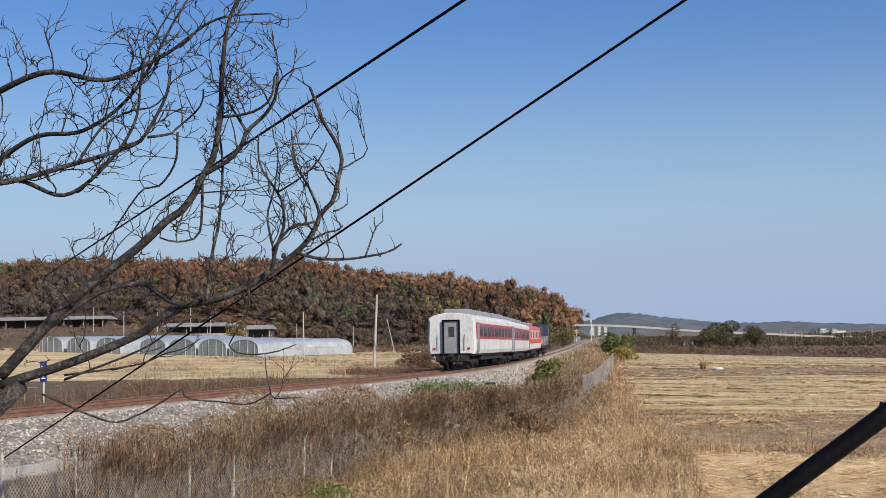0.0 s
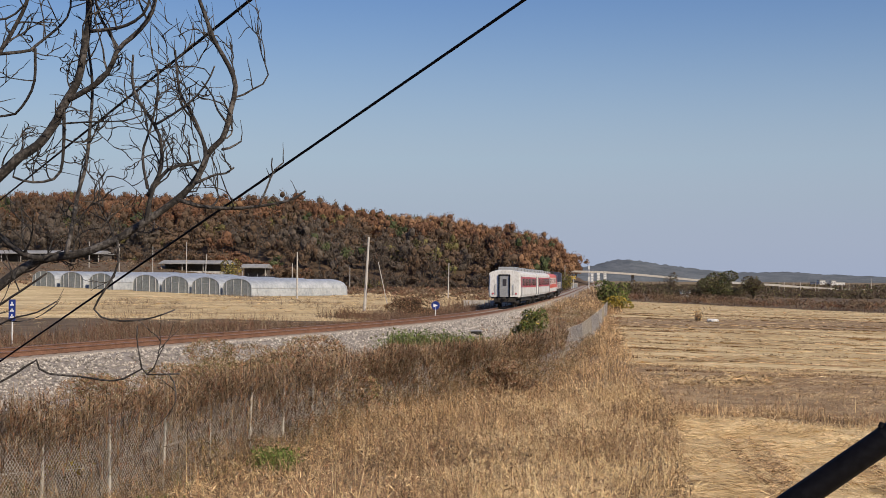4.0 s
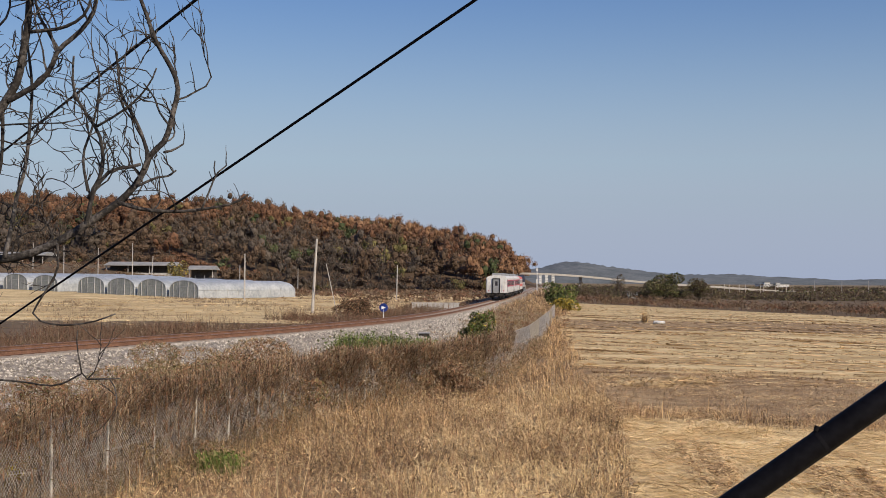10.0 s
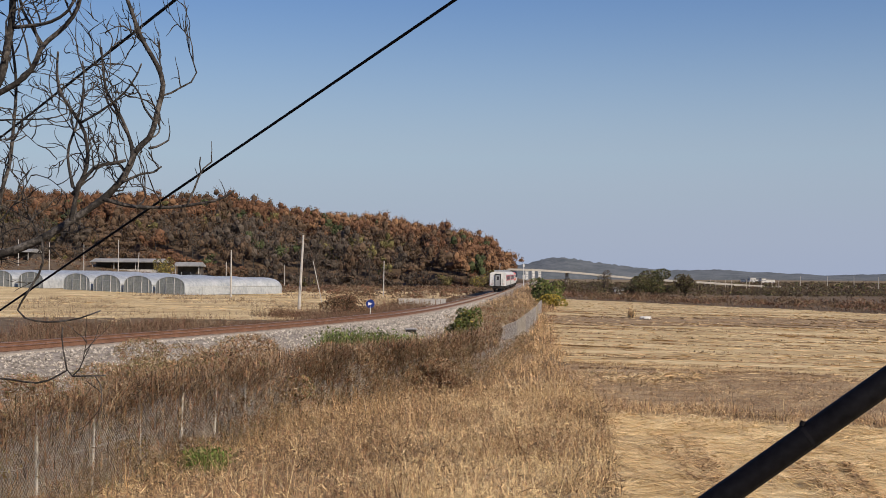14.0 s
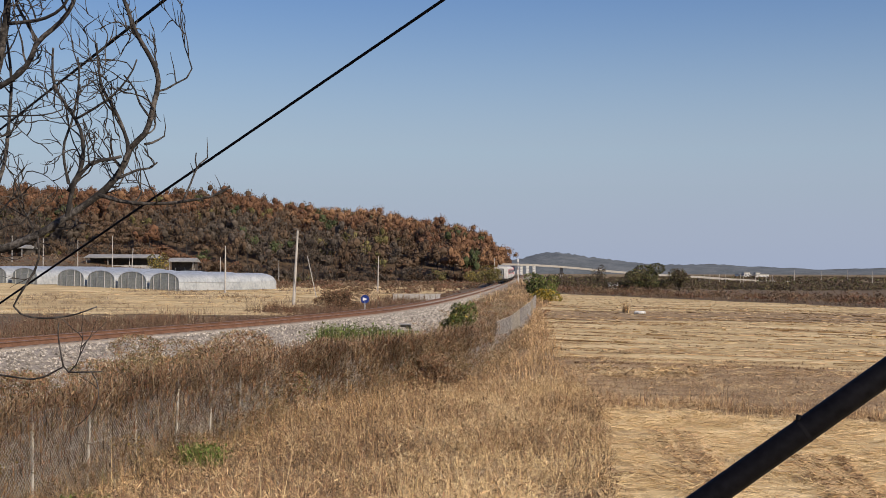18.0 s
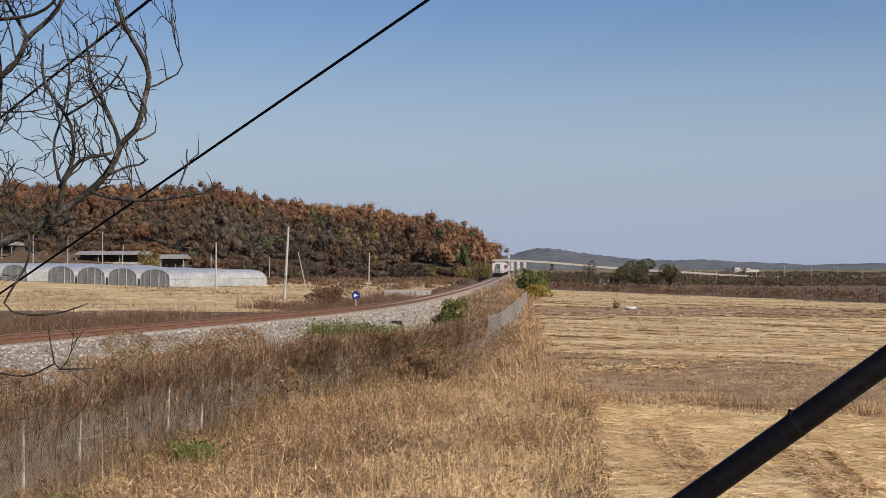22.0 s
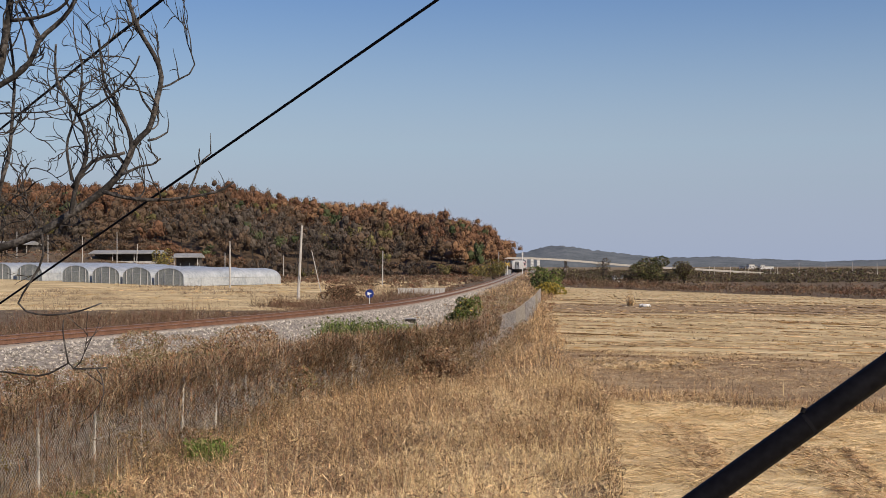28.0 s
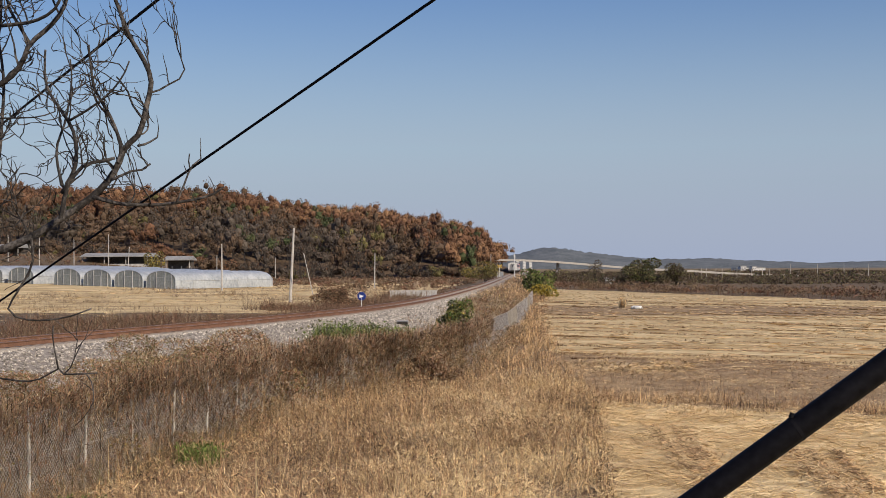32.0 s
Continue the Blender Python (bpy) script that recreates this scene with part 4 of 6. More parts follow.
    # tangled dead stalks behind the wire, and before it where it turns to the culvert
    def tangle(m, j0, j1, f0, f1, top, seed, dark):
        j = rng.uniform(j0, j1, m)
        fx, fy = np.interp(j, np.arange(len(FENCE)), FENCE[:, 0]), np.interp(j, np.arange(len(FENCE)), FENCE[:, 1])
        px = fx + rng.uniform(f0, f1, m)
        hh = top * rng.uniform(0, 1, m) ** .8 * (.45 + .65 * patch(fx, fy, 1.2, seed))
        c = np.stack([px, fy * DEPTH, ground_z(px, fy) + hh], 1)
        c = c[rng.uniform(0, 1, m) < .35 + .65 * patch(px * 2, c[:, 2] * 3 + fy * 2, .9, seed + 1)]
        v, q = leaves(c, .007 + .00022 * c[:, 1], aspect=7)
        tone = patch(c[:, 0], c[:, 1] / DEPTH + c[:, 2], .7, seed + 2)
        # dark: share of near-black bits, stalks and painted shade between them
        u = rng.uniform(0, 1, len(c))
        return v, q, np.where(u < dark, 5, np.where(u < dark + .3 * tone, 1, np.where(u < .72, 0, np.where(u < .93, 2, 3))))
    tangles = [tangle(62000, 8, 38, -1.5, -.12, 1.75, 2, .26), tangle(18000, 8, 36, .02, .35, .8, 5, .18), tangle(30000, 36, 49, -.7, .6, 1.7, 8, .1), tangle(16000, 48, 84, .05, .8, 1.0, 3, .08)]
    # fresh yellow-green sprays on the wire
    g = rng.uniform(9, 52, 16)
    gx, gy = np.interp(g, np.arange(len(FENCE)), FENCE[:, 0]), np.interp(g, np.arange(len(FENCE)), FENCE[:, 1])
    c6 = np.repeat(np.stack([gx - .3, gy * DEPTH, ground_z(gx, gy) + rng.uniform(.3, 1.6, 16)], 1), 150, 0) + rng.normal(0, 1, (2400, 3)) * np.array([.17, .2, .12])
    v6, q6 = leaves(c6, np.full(2400, .045), aspect=1.8)
    k6 = np.repeat(rng.choice([3, 4], 16, p=[.35, .65]), 150)
    stuff("brown_weeds", [(v, q, k[seg_of]), (v2, q2, k2), (v4, q4, k4), (v5, q5, k5), (v6, q6, k6), *tangles], [M["weed"], M["weed_red"], M["weed_grey"], M["olive"], M["yellow_leaf"], M["stem_gap_dark"]],
          "tangled brown weeds and withered climbers along the fence", "weeds")


def make_verge():
    """Reddish weeds in front of the far part of the fence and on the field's edge."""
    def zone(x, y):
        e, f = field_edge(y) - x, fence_off(x, y)
        return (np.clip(e / .8 + .5, 0, 1) * np.clip(f + .6, 0, 1) * np.clip((y - 17) / 5, 0, 1)) * (.45 + .55 * patch(x, y, 1.5, 3)) * (y < 110)
    cent = scatter(9000, -4, 14, 16, 110, zone)
    p, az = tufts(cent, 17, .35)
    n = len(p)
    dist = p[:, 1]
    h = rng.uniform(.5, 1.15, n) * (.5 + .6 * patch(p[:, 0], p[:, 1], 2.3, 7)) * np.repeat(rng.uniform(.5, 1.2, len(cent)), 17)
    low = (fence_off(p[:, 0], p[:, 1]) < 1.3) & (p[:, 1] > 27) & (p[:, 1] < 60)
    h = h * np.where(low, np.interp(p[:, 1], [27, 33, 44, 60], [.6, .7, 1.0, 1.2]), 1.0)
    v, q = blades(p, h, .004 + .0004 * dist, 1.1, .9, az=az)
    u = .6 * np.repeat(rng.uniform(0, 1, len(cent)), 17) + .4 * rng.uniform(0, 1, n)
    k = np.where(u < .25, 1, np.where(u < .43, 0, np.where(u < .47, 4, np.where(u < .74, 2, 3))))
    i = rng.integers(0, n, 26000)
    c = v.reshape(n, 6, 3)[i, rng.integers(2, 6, len(i))] + rng.normal(0, .09, (len(i), 3))
    v2, q2 = leaves(c, .007 + .0005 * dist[i], aspect=4)
    stuff("verge_weeds", [(v, q, np.tile(k, 2)), (v2, q2, k[i])], [M["weed"], M["weed_red"], M["straw"], M["weed_grey"], M["stem_gap_dark"]],
          "reddish-brown dry weeds on the field edge", "weeds")
    # dry grass on the slope of the bank far down the line

    def slope(x, y):
        off, _ = track_offset(x, y)
        return ((off > 2.3 + .4 * wob(x, y, 4)) & (off < 11)) * (.3 + .7 * patch(x, y, 5, 2))
    p = scatter(70000, 0, 34, 88, 265, slope)
    n = len(p)
    v, q = blades(p, rng.uniform(.4, 1.1, n), .02 + .0003 * p[:, 1], 1.1, .8, seg=1)
    stuff("bank_grass", [(v, q, rng.choice([0, 1, 2, 3], n, p=[.3, .2, .2, .3]))], [M["scrub_brown"], M["scrub_red"], M["weed_grey"], M["straw"]], "dry brown grass on the railway bank", "grass")


def make_left_scrub():
    """Weeds on the far side of the track, and scrub before the woods."""
    def zone(x, y):
        off, _ = track_offset(x, y)
        return np.clip((-off - 2.6) / .8, 0, 1) * np.clip((9.5 + np.clip(-x - 12, 0, 22) * .8 + 3 * wob(x, y, 5) + off) / 3, 0, 1)
    cent = np.concatenate([scatter(32000, -46, 1, 20, 78, zone), scatter(7000, -60, 2, 78, 110, zone)])
    p, az = tufts(cent, 9, .45)
    n = len(p)
    dist = np.hypot(p[:, 0], p[:, 1])
    h = rng.uniform(.4, 1.1, n) * (.5 + .6 * patch(p[:, 0], p[:, 1], 3, 2)) * np.repeat(rng.uniform(.5, 1.2, len(cent)), 9)
    v, q = blades(p, h * 1.15, .004 + .00035 * dist, 1.3, .9, az=az, seg=1)
    k = np.repeat(rng.choice([0, 1, 2, 3, 4], len(cent), p=[.30, .36, .07, .03, .24]), 9)
    i = rng.integers(0, n, 52000)
    c3 = np.stack([p[i, 0], p[i, 1] * DEPTH, ground_z(p[i, 0], p[i, 1]) + h[i] * rng.uniform(.1, .75, len(i))], 1)
    v3, q3 = leaves(c3, .010 + .0006 * dist[i], aspect=4)
    k3 = k[i]

    c4 = scatter(5000, -60, -8, 50, 150, lambda x, y: (track_offset(x, y)[0] < -9) * patch(x * .6, y * .7, 4.0, 5) ** 3)
    p4, a4 = tufts(c4, 8, .5)
    v4, q4 = blades(p4, rng.uniform(.2, .7, len(p4)), .006 + .0003 * p4[:, 1], 1.2, .8, az=a4, seg=1)
    k4 = np.repeat(rng.choice([0, 2, 3], len(c4)), 8)

    def scrub(x, y):
        fy = 150 + 25 * wob(x, y, 40, 2) - np.clip(x + 30, 0, 60) * .9
        off, _ = track_offset(x, y)
        return np.clip((y - fy) / 25, 0, .9) * (off < -5) * (.25 + .75 * patch(x, y, 9, 3))
    p2 = scatter(5200, -190, 28, 100, 262, scrub)
    cs, ks = [], []
    for j, (bx, by) in enumerate(p2):
        hh, ww = rng.uniform(.5, 1.9), rng.uniform(1.2, 3.6)
        m = 34
        cs.append(crown((bx, by, float(rise(bx, by)) + .45 + hh * .3), (ww * .6, ww * .6, hh * .5), m, 1, 4, .8, 5000 + j))
        ks.append(rng.choice([0, 1, 2, 3, 4], m, p=[.36, .27, .30, .03, .04]) if rng.uniform() < .6 else np.full(m, rng.choice([0, 1, 4])))
    cs, k2 = np.concatenate(cs), np.concatenate(ks)
    v2, q2 = leaves(cs, np.full(len(cs), .22), aspect=2.6)
    stuff("scrub", [(v, q, k), (v3, q3, k3), (v4, q4, k4), (v2, q2, k2)], [M["scrub_brown"], M["scrub_red"], M["scrub_grey"], M["weed_grey"], M["brown_leaf"]],
          "brown autumn scrub beyond the railway", "scrub")


def make_stubble():
    """Cut straw on the near paddy, swaths and furrows on the others, the weedy strip between them, and reeds behind."""
    parts = []
    field = lambda x, y: np.clip((x - field_edge(y)) / .4 + .2, 0, 1) * (y < dyke(x))
    # stubble that still stands
    p = scatter(60000, 2.2, 22, 10, 25, lambda x, y: field(x, y) * (.1 + .9 * patch(x + .3 * y, y * .4, .8, 2)))
    n = len(p)
    v, q = blades(p, rng.uniform(.05, .16, n), rng.uniform(.008, .018, n), 1.6, .3, seg=1)
    parts.append((v, q, rng.choice([0, 1, 2], n, p=[.4, .45, .15])))
    # loose straw in combed swaths
    cent = scatter(12500, 2.2, 18, 10, 25, lambda x, y: field(x, y) * (.25 + .75 * patch(x, y * .8, .7, 6)))
    p, _ = tufts(cent, 12, .32)
    way = np.repeat(1.3 * wob(cent[:, 0], cent[:, 1], 2.4, 1) + rng.normal(0, .4, len(cent)), 12) + rng.normal(0, .3, len(p))
    n = len(p)
    v, q = straws(p, rng.uniform(.15, .5, n), rng.uniform(.007, .017, n), way, .1, .22)
    parts.append((v, q, np.repeat(rng.choice([0, 1, 2], len(cent), p=[.12, .84, .04]), 12)))
    # ruts of the harvester and the ragged edge of the paddy
    for x0, y0, slope, run in ((5.15, 19.9, .111, 8), (5.53, 19.7, .13, 7), (5.87, 19.5, .17, 4.5), (7.44, 17.3, .19, 5), (7.78, 17.2, .2, 5), (8.3, 17.0, .25, 3), (9.9, 17.6, .2, 5), (10.5, 17.2, .22, 5)):
        # darker straws along the middle stand in for the shadow in the rut
        for m, wide, off, ks in ((900, .035, 0, [0, 2]), (600, .06, .15, [1, 0]), (420, .08, -.14, [0, 2])):
            d = rng.uniform(0, 1, m) * run
            p = np.stack([x0 + off - slope * d + .03 * np.sin(d * 3) + rng.normal(0, wide, m), y0 - d], 1)
            v, q = straws(p, rng.uniform(.08, .26, m), rng.uniform(.010, .022, m), np.arctan2(1.6, slope) + rng.normal(0, .7, m), .12, .2)
            parts.append((v, q, rng.choice(ks, m)))
    m = 5000
    y = rng.uniform(10, 22, m)
    p = np.stack([field_edge(y) + .12 * np.sin(y * 2.3) + rng.normal(0, .09, m), y], 1)
    v, q = blades(p, rng.uniform(.05, .25, m), rng.uniform(.01, .025, m), 1.3, .4, seg=1)
    parts.append((v, q, rng.choice([0, 2, 4], m, p=[.2, .4, .4])))
    # streaks of straw and of bare earth that run across the far paddies
    inside = lambda x, y: (x > field_edge(y) + .2) & (y > 30) & (y < 140 - 1.9 * (x - 21.6))
    for y0 in (36.5, 38.4, 40, 41.6, 43, 44.8, 47, 49.5, 52, 55, 58.5, 62, 66, 71, 77, 84, 92, 103, 115):
        m = int(36 * y0)
        strong = rng.uniform(.1, .6)
        slope = -.24 - .0125 * (y0 - 33)
        x = rng.uniform(3, 64, m)
        y = y0 + slope * (x - 10) + rng.normal(0, .0032 * y0, m) + .06 * np.sin(x * .5 + y0) + .14 * np.sin(x * .13 + 2 * y0)
        ok = inside(x, y) & (rng.uniform(0, 1, m) < strong * patch(x * .35, np.full(m, y0), 2.2, y0) ** 1.5 * 1.6)
        p = np.stack([x, y], 1)[ok]
        m = len(p)
        v, q = straws(p, rng.uniform(.3, 1.6, m), rng.uniform(.015, .035, m) + .0006 * y0, np.arctan(slope * DEPTH) + rng.normal(0, .08, m), .06, .03)
        parts.append((v, q, rng.choice([0, 2], m, p=[.6, .4])))
    # the drains between the strips
    for y0, slope, x0, wide in ((50.8, -.46, 7.1, .10), (46.2, -.44, 6.5, .09), (40.4, -.31, 5.6, .10), (36.6, -.2, 5.0, .2), (34.4, -.14, 5.4, .12), (57, -.5, 8.0, .07), (64, -.55, 8.5, .09), (94, -.8, 12.0, .12)):
        m = 3400
        x = x0 + 34 * rng.uniform(0, 1, m) ** 1.3
        y = y0 + slope * (x - x0) + rng.normal(0, wide, m) * y0 / 40 + .10 * np.sin(x * .7 + y0)
        ok = (x > field_edge(y)) & (rng.uniform(0, 1, m) < .35 + .65 * patch(x * .5, np.full(m, y0), 1.5, y0))
        p = np.stack([x, y], 1)[ok]
        v, q = blades(p, rng.uniform(.04, .16, len(p)), .012 + .0006 * p[:, 1], 1.6, .5, seg=1)
        parts.append((v, q, rng.choice([2, 3, 4], len(p), p=[.5, .2, .3])))
    p = scatter(85000, 3, 64, 28, 135, lambda x, y: inside(x, y) * (.1 + .9 * patch(x * .3 + y, y * 1.3, 2.5, 3)) * np.clip(40 / y, .25, 1))
    n = len(p)
    v, q = straws(p, rng.uniform(.12, .6, n), .010 + .0007 * p[:, 1], np.arctan((-.24 - .0125 * (p[:, 1] - 33)) * DEPTH) + rng.normal(0, .25, n), .07, .08)
    pt = patch(p[:, 0] * .25, p[:, 1] * 1.2, 1.8, 4)
    u = rng.uniform(0, 1, n)
    parts.append((v, q, np.where(u < .08 + .5 * pt, 1, np.where(u < .74, 0, 2))))
    # the weedy dyke
    p = scatter(150000, 4, 22, 12, 28, lambda x, y: np.exp(-((y - dyke(x) - 1.2) / 1.0) ** 2) * (.35 + .65 * patch(x, y, 1.3, 8)) * (x > field_edge(y) - .4))
    n = len(p)
    v, q = blades(p, rng.uniform(.12, .5, n) * (.35 + 1.0 * patch(p[:, 0], p[:, 1], .7, 2)), rng.uniform(.008, .018, n), 2.2, .9, seg=2)
    pt = patch(p[:, 0], p[:, 1], 1.1, 5)
    u = rng.uniform(0, 1, n)
    parts.append((v, q, np.tile(np.where(u < .14 + .42 * pt, 0, np.where(u < .22 + .45 * pt, 1, np.where(u < .72, 2, np.where(u < .9, 3, 4)))), 2)))
    # straw and clods strewn on the dark strip
    p = scatter(90000, 4, 26, 18, 37, lambda x, y: (x > field_edge(y)) * (y > dyke(x) + .5) * np.clip(1.5 - x / 20, .4, 1) * (y < 37 - .3 * (x - 6)) * (.06 + .94 * patch(x * .6, y * 1.5, 1.4, 5) ** 2))
    n = len(p)
    v, q = straws(p, rng.uniform(.05, .22, n), rng.uniform(.008, .02, n), rng.normal(-.4, .9, n), .1, .3)
    pt = patch(p[:, 0] * .8, p[:, 1], .9, 3)
    parts.append((v, q, np.where(rng.uniform(0, 1, n) < pt, rng.choice([0, 1], n), rng.choice([0, 2], n))))
    p = scatter(80000, 4, 26, 18, 37, lambda x, y: (x > field_edge(y)) * (y > dyke(x)) * (y < 36.5 - .3 * (x - 6)) * (.1 + .9 * patch(x * .7, y, 1.1, 2)))
    n = len(p)
    v, q = blades(p, rng.uniform(.04, .18, n), rng.uniform(.008, .02, n), 1.9, .5, seg=1)
    parts.append((v, q, rng.choice([0, 2, 3, 4], n, p=[.1, .46, .24, .2])))
    # pale heaps of straw on the strip
    cent = scatter(420, 4.8, 9.5, 29, 33.5, lambda x, y: np.exp(-((y - (31.4 - .2 * (x - 5.5))) / .8) ** 2) * (.2 + .8 * patch(x, y, .8, 3)))
    p, _ = tufts(cent, 26, .3)
    v, q = straws(p, rng.uniform(.12, .4, len(p)), rng.uniform(.015, .035, len(p)), rng.uniform(0, np.pi, len(p)), .22, .4)
    parts.append((v, q, rng.choice([0, 1, 5], len(p), p=[.25, .4, .35])))
    # swaths on the paddy beyond the track
    p = scatter(14000, -62, -6, 55, 160, lambda x, y: (track_offset(x, y)[0] < -8) * (.05 + .95 * patch(x * .3, y, 3.0, 6) ** 2))
    n = len(p)
    v, q = straws(p, rng.uniform(.3, 1.1, n), .012 + .0004 * p[:, 1], rng.normal(.1, .35, n), .1, .06)
    parts.append((v, q, np.where(patch(p[:, 0] * .3, p[:, 1], 1.7, 2) > rng.uniform(0, 1, n), 1, rng.choice([0, 2], n))))
    stuff("field_straw", parts, [M["straw"], M["straw_pale"], M["weed"], M["weed_red"], M["stem_gap_dark"], M["weed_grey"]], "cut rice straw and stubble rows on the paddies", "straw")
    band = lambda x, y: np.exp(-((y - (146 - 1.75 * (x - 21.6))) / 6.5) ** 2) * (x > 12)
    p = scatter(55000, 8, 75, 40, 175, lambda x, y: band(x, y) * (.2 + .8 * patch(x, y, 6, 2)))
    n = len(p)
    v, q = blades(p, rng.uniform(.4, 1.0, n) * (.6 + 1.1 * patch(p[:, 0], p[:, 1], 3.5, 4)), rng.uniform(.03, .09, n), 1.0, .8, seg=1)
    bushes = scatter(14000, 8, 75, 40, 175, lambda x, y: band(x, y) * (.1 + .9 * patch(x, y, 4, 7)))
    cs = np.concatenate([crown((bx, by, .35 + hh * .35), (1.5 * hh, 1.5 * hh, .6 * hh), 40, 1, 5, .8, 7000 + j) for j, ((bx, by), hh) in enumerate(zip(bushes, rng.uniform(.5, 1.7, len(bushes))))])
    v2, q2 = leaves(cs, np.full(len(cs), .13), aspect=3)
    k2 = np.repeat(rng.choice([0, 1, 2, 3], len(bushes), p=[.42, .3, .24, .04]), 40)
    stuff("reeds", [(v, q, rng.choice([0, 1, 2, 3], n, p=[.38, .3, .25, .07])), (v2, q2, k2)], [M["scrub_brown"], M["brown_leaf"], M["scrub_red"], M["scrub_grey"]],
          "brown reeds and brush at the far edge of the field", "reeds")


make_grass()
make_weeds()
make_verge()
make_left_scrub()
make_stubble()


# ---- bushes and trees ----
def make_bush(name, x, y, w, h, n, leaf, mats, ps, label, category, trunk=.1, seed=0, group="", aspect=1.3):
    z = gz(x, y)
    b = thing(name, pose(x, y * DEPTH, z), label, category, group)
    t = Build()
    r = random.Random(seed)
    for i in range(6):
        a = r.uniform(0, 6.28)
        e = Vector((math.cos(a) * w * r.uniform(.1, .33), math.sin(a) * w * r.uniform(.1, .33), h * r.uniform(.55, .9)))
        t.tube([(0, 0, -.1), (e.x * .35, e.y * .35, e.z * .5), e], [trunk * w * .25, trunk * w * .15, trunk * w * .05], 5)
    part("trunk", t, M["bark"], b, "dark stems")
    c = crown((0, 0, h * .55), (w * .62, w * .62, h * .55), n, leaf, 9, .85, seed)
    v, q = leaves(c, np.full(n, leaf), aspect=aspect)
    k = np.random.default_rng(seed).choice(len(mats), n, p=ps)
    part("crown", array_mesh("crown", v, q, [M[m] for m in mats], k), None, b, "clumps of leaves")
    return b


make_bush("bush", .35, 40, 1.3, 2.4, 4600, .085, ["olive", "green", "pine_leaf", "yellow_leaf"], [.4, .3, .22, .08], "leafy green-yellow bush on the bank beside the track", "bush", seed=12)
make_bush("bush", 12.0, 112, 3.6, 3.2, 1700, .26, ["green", "olive", "pine_leaf"], [.3, .4, .3], "dark green bush beside the track", "bush", seed=4)
make_bush("bush", 11.9, 100, 3.0, 2.2, 1500, .22, ["yellow_leaf", "olive"], [.7, .3], "yellow autumn bush beside the track", "bush", seed=5)
make_bush("bush", 14.6, 118, 3.2, 2.8, 1100, .26, ["olive", "green"], [.6, .4], "dark green bush beside the track", "bush", seed=14)
make_bush("tree", 40.8, 166, 7.6, 5.3, 7000, .24, ["pine_leaf", "olive", "brown_leaf", "bare_wood"], [.35, .35, .15, .15], "broad dark green tree at the field edge", "tree", .05, 6)
make_bush("tree", 48.4, 168, 5.6, 5.6, 4200, .22, ["bare_wood", "olive", "brown_leaf"], [.4, .35, .25], "dark green tree at the field edge", "tree", .05, 7)
make_bush("bush", 36.0, 171, 5.0, 2.4, 1700, .2, ["brown_leaf", "bare_wood", "pine_leaf"], [.4, .35, .25], "dark brown brush under the trees at the field edge", "bush", .04, 41)
make_bush("bush", 44.6, 171, 6.0, 2.6, 2200, .2, ["brown_leaf", "bare_wood", "pine_leaf"], [.35, .35, .3], "dark brown brush under the trees at the field edge", "bush", .04, 42)
make_bush("tree", 25, 185, 5, 3.7, 1500, .22, ["bare_wood", "brown_leaf", "olive"], [.5, .3, .2], "thin brown tree behind the field", "tree", .05, 8)
make_bush("tree", 35.5, 190, 5, 4.8, 1100, .20, ["bare_wood", "brown_leaf", "olive"], [.5, .3, .2], "thin brown tree behind the field", "tree", .05, 9)
make_bush("tree", -69.0, 186, 4.6, 8.0, 2600, .26, ["olive", "yellow_leaf", "brown_leaf"], [.55, .25, .2], "yellow-green tree beside the farm sheds", "tree", .05, 10)
make_bush("bush", 8.0, 168, 7.4, 4.4, 4200, .2, ["olive", "brown_leaf", "yellow_leaf", "olive_leaf"], [.4, .2, .15, .25], "olive bush at the foot of the hill", "bush", .05, 11)


make_bush("bush", -9.3, 70, 4.4, 2.0, 8000, .05, ["weed_red", "weed", "brown_leaf", "stem_gap_dark"], [.25, .2, .25, .3], "bare reddish-brown brush beside the track", "bush", .02, 31, aspect=4)


for bx, by, bw, bh, ms, sd in ((-7.6, 24.0, 3.6, 1.95, ["weed", "weed_grey", "weed_red", "olive"], 21), (-5.5, 23.5, 3.0, 1.85, ["weed_red", "weed", "weed_grey", "stem_gap_dark"], 22), (-4.3, 23.5, 2.4, 1.35, ["weed_red", "weed", "weed_grey", "stem_gap_dark"], 23),
                               (-8.9, 22.0, 3.0, 1.5, ["weed", "weed_grey", "olive", "weed_red"], 24), (-9.6, 20.3, 2.8, 1.5, ["weed_red", "weed", "weed_grey", "olive"], 27), (-6.4, 21.0, 3.2, 1.75, ["weed", "weed_red", "olive", "stem_gap_dark"], 28),
                               (-1.2, 26.5, 2.4, 1.1, ["weed_red", "weed", "weed_grey", "stem_gap_dark"], 25)):
    make_bush("bramble", bx, by, bw, bh, 11000, .027, ms, [.36, .3, .2, .14], "mound of withered brown brambles behind the fence", "bramble", .03, sd, "brambles", 5)


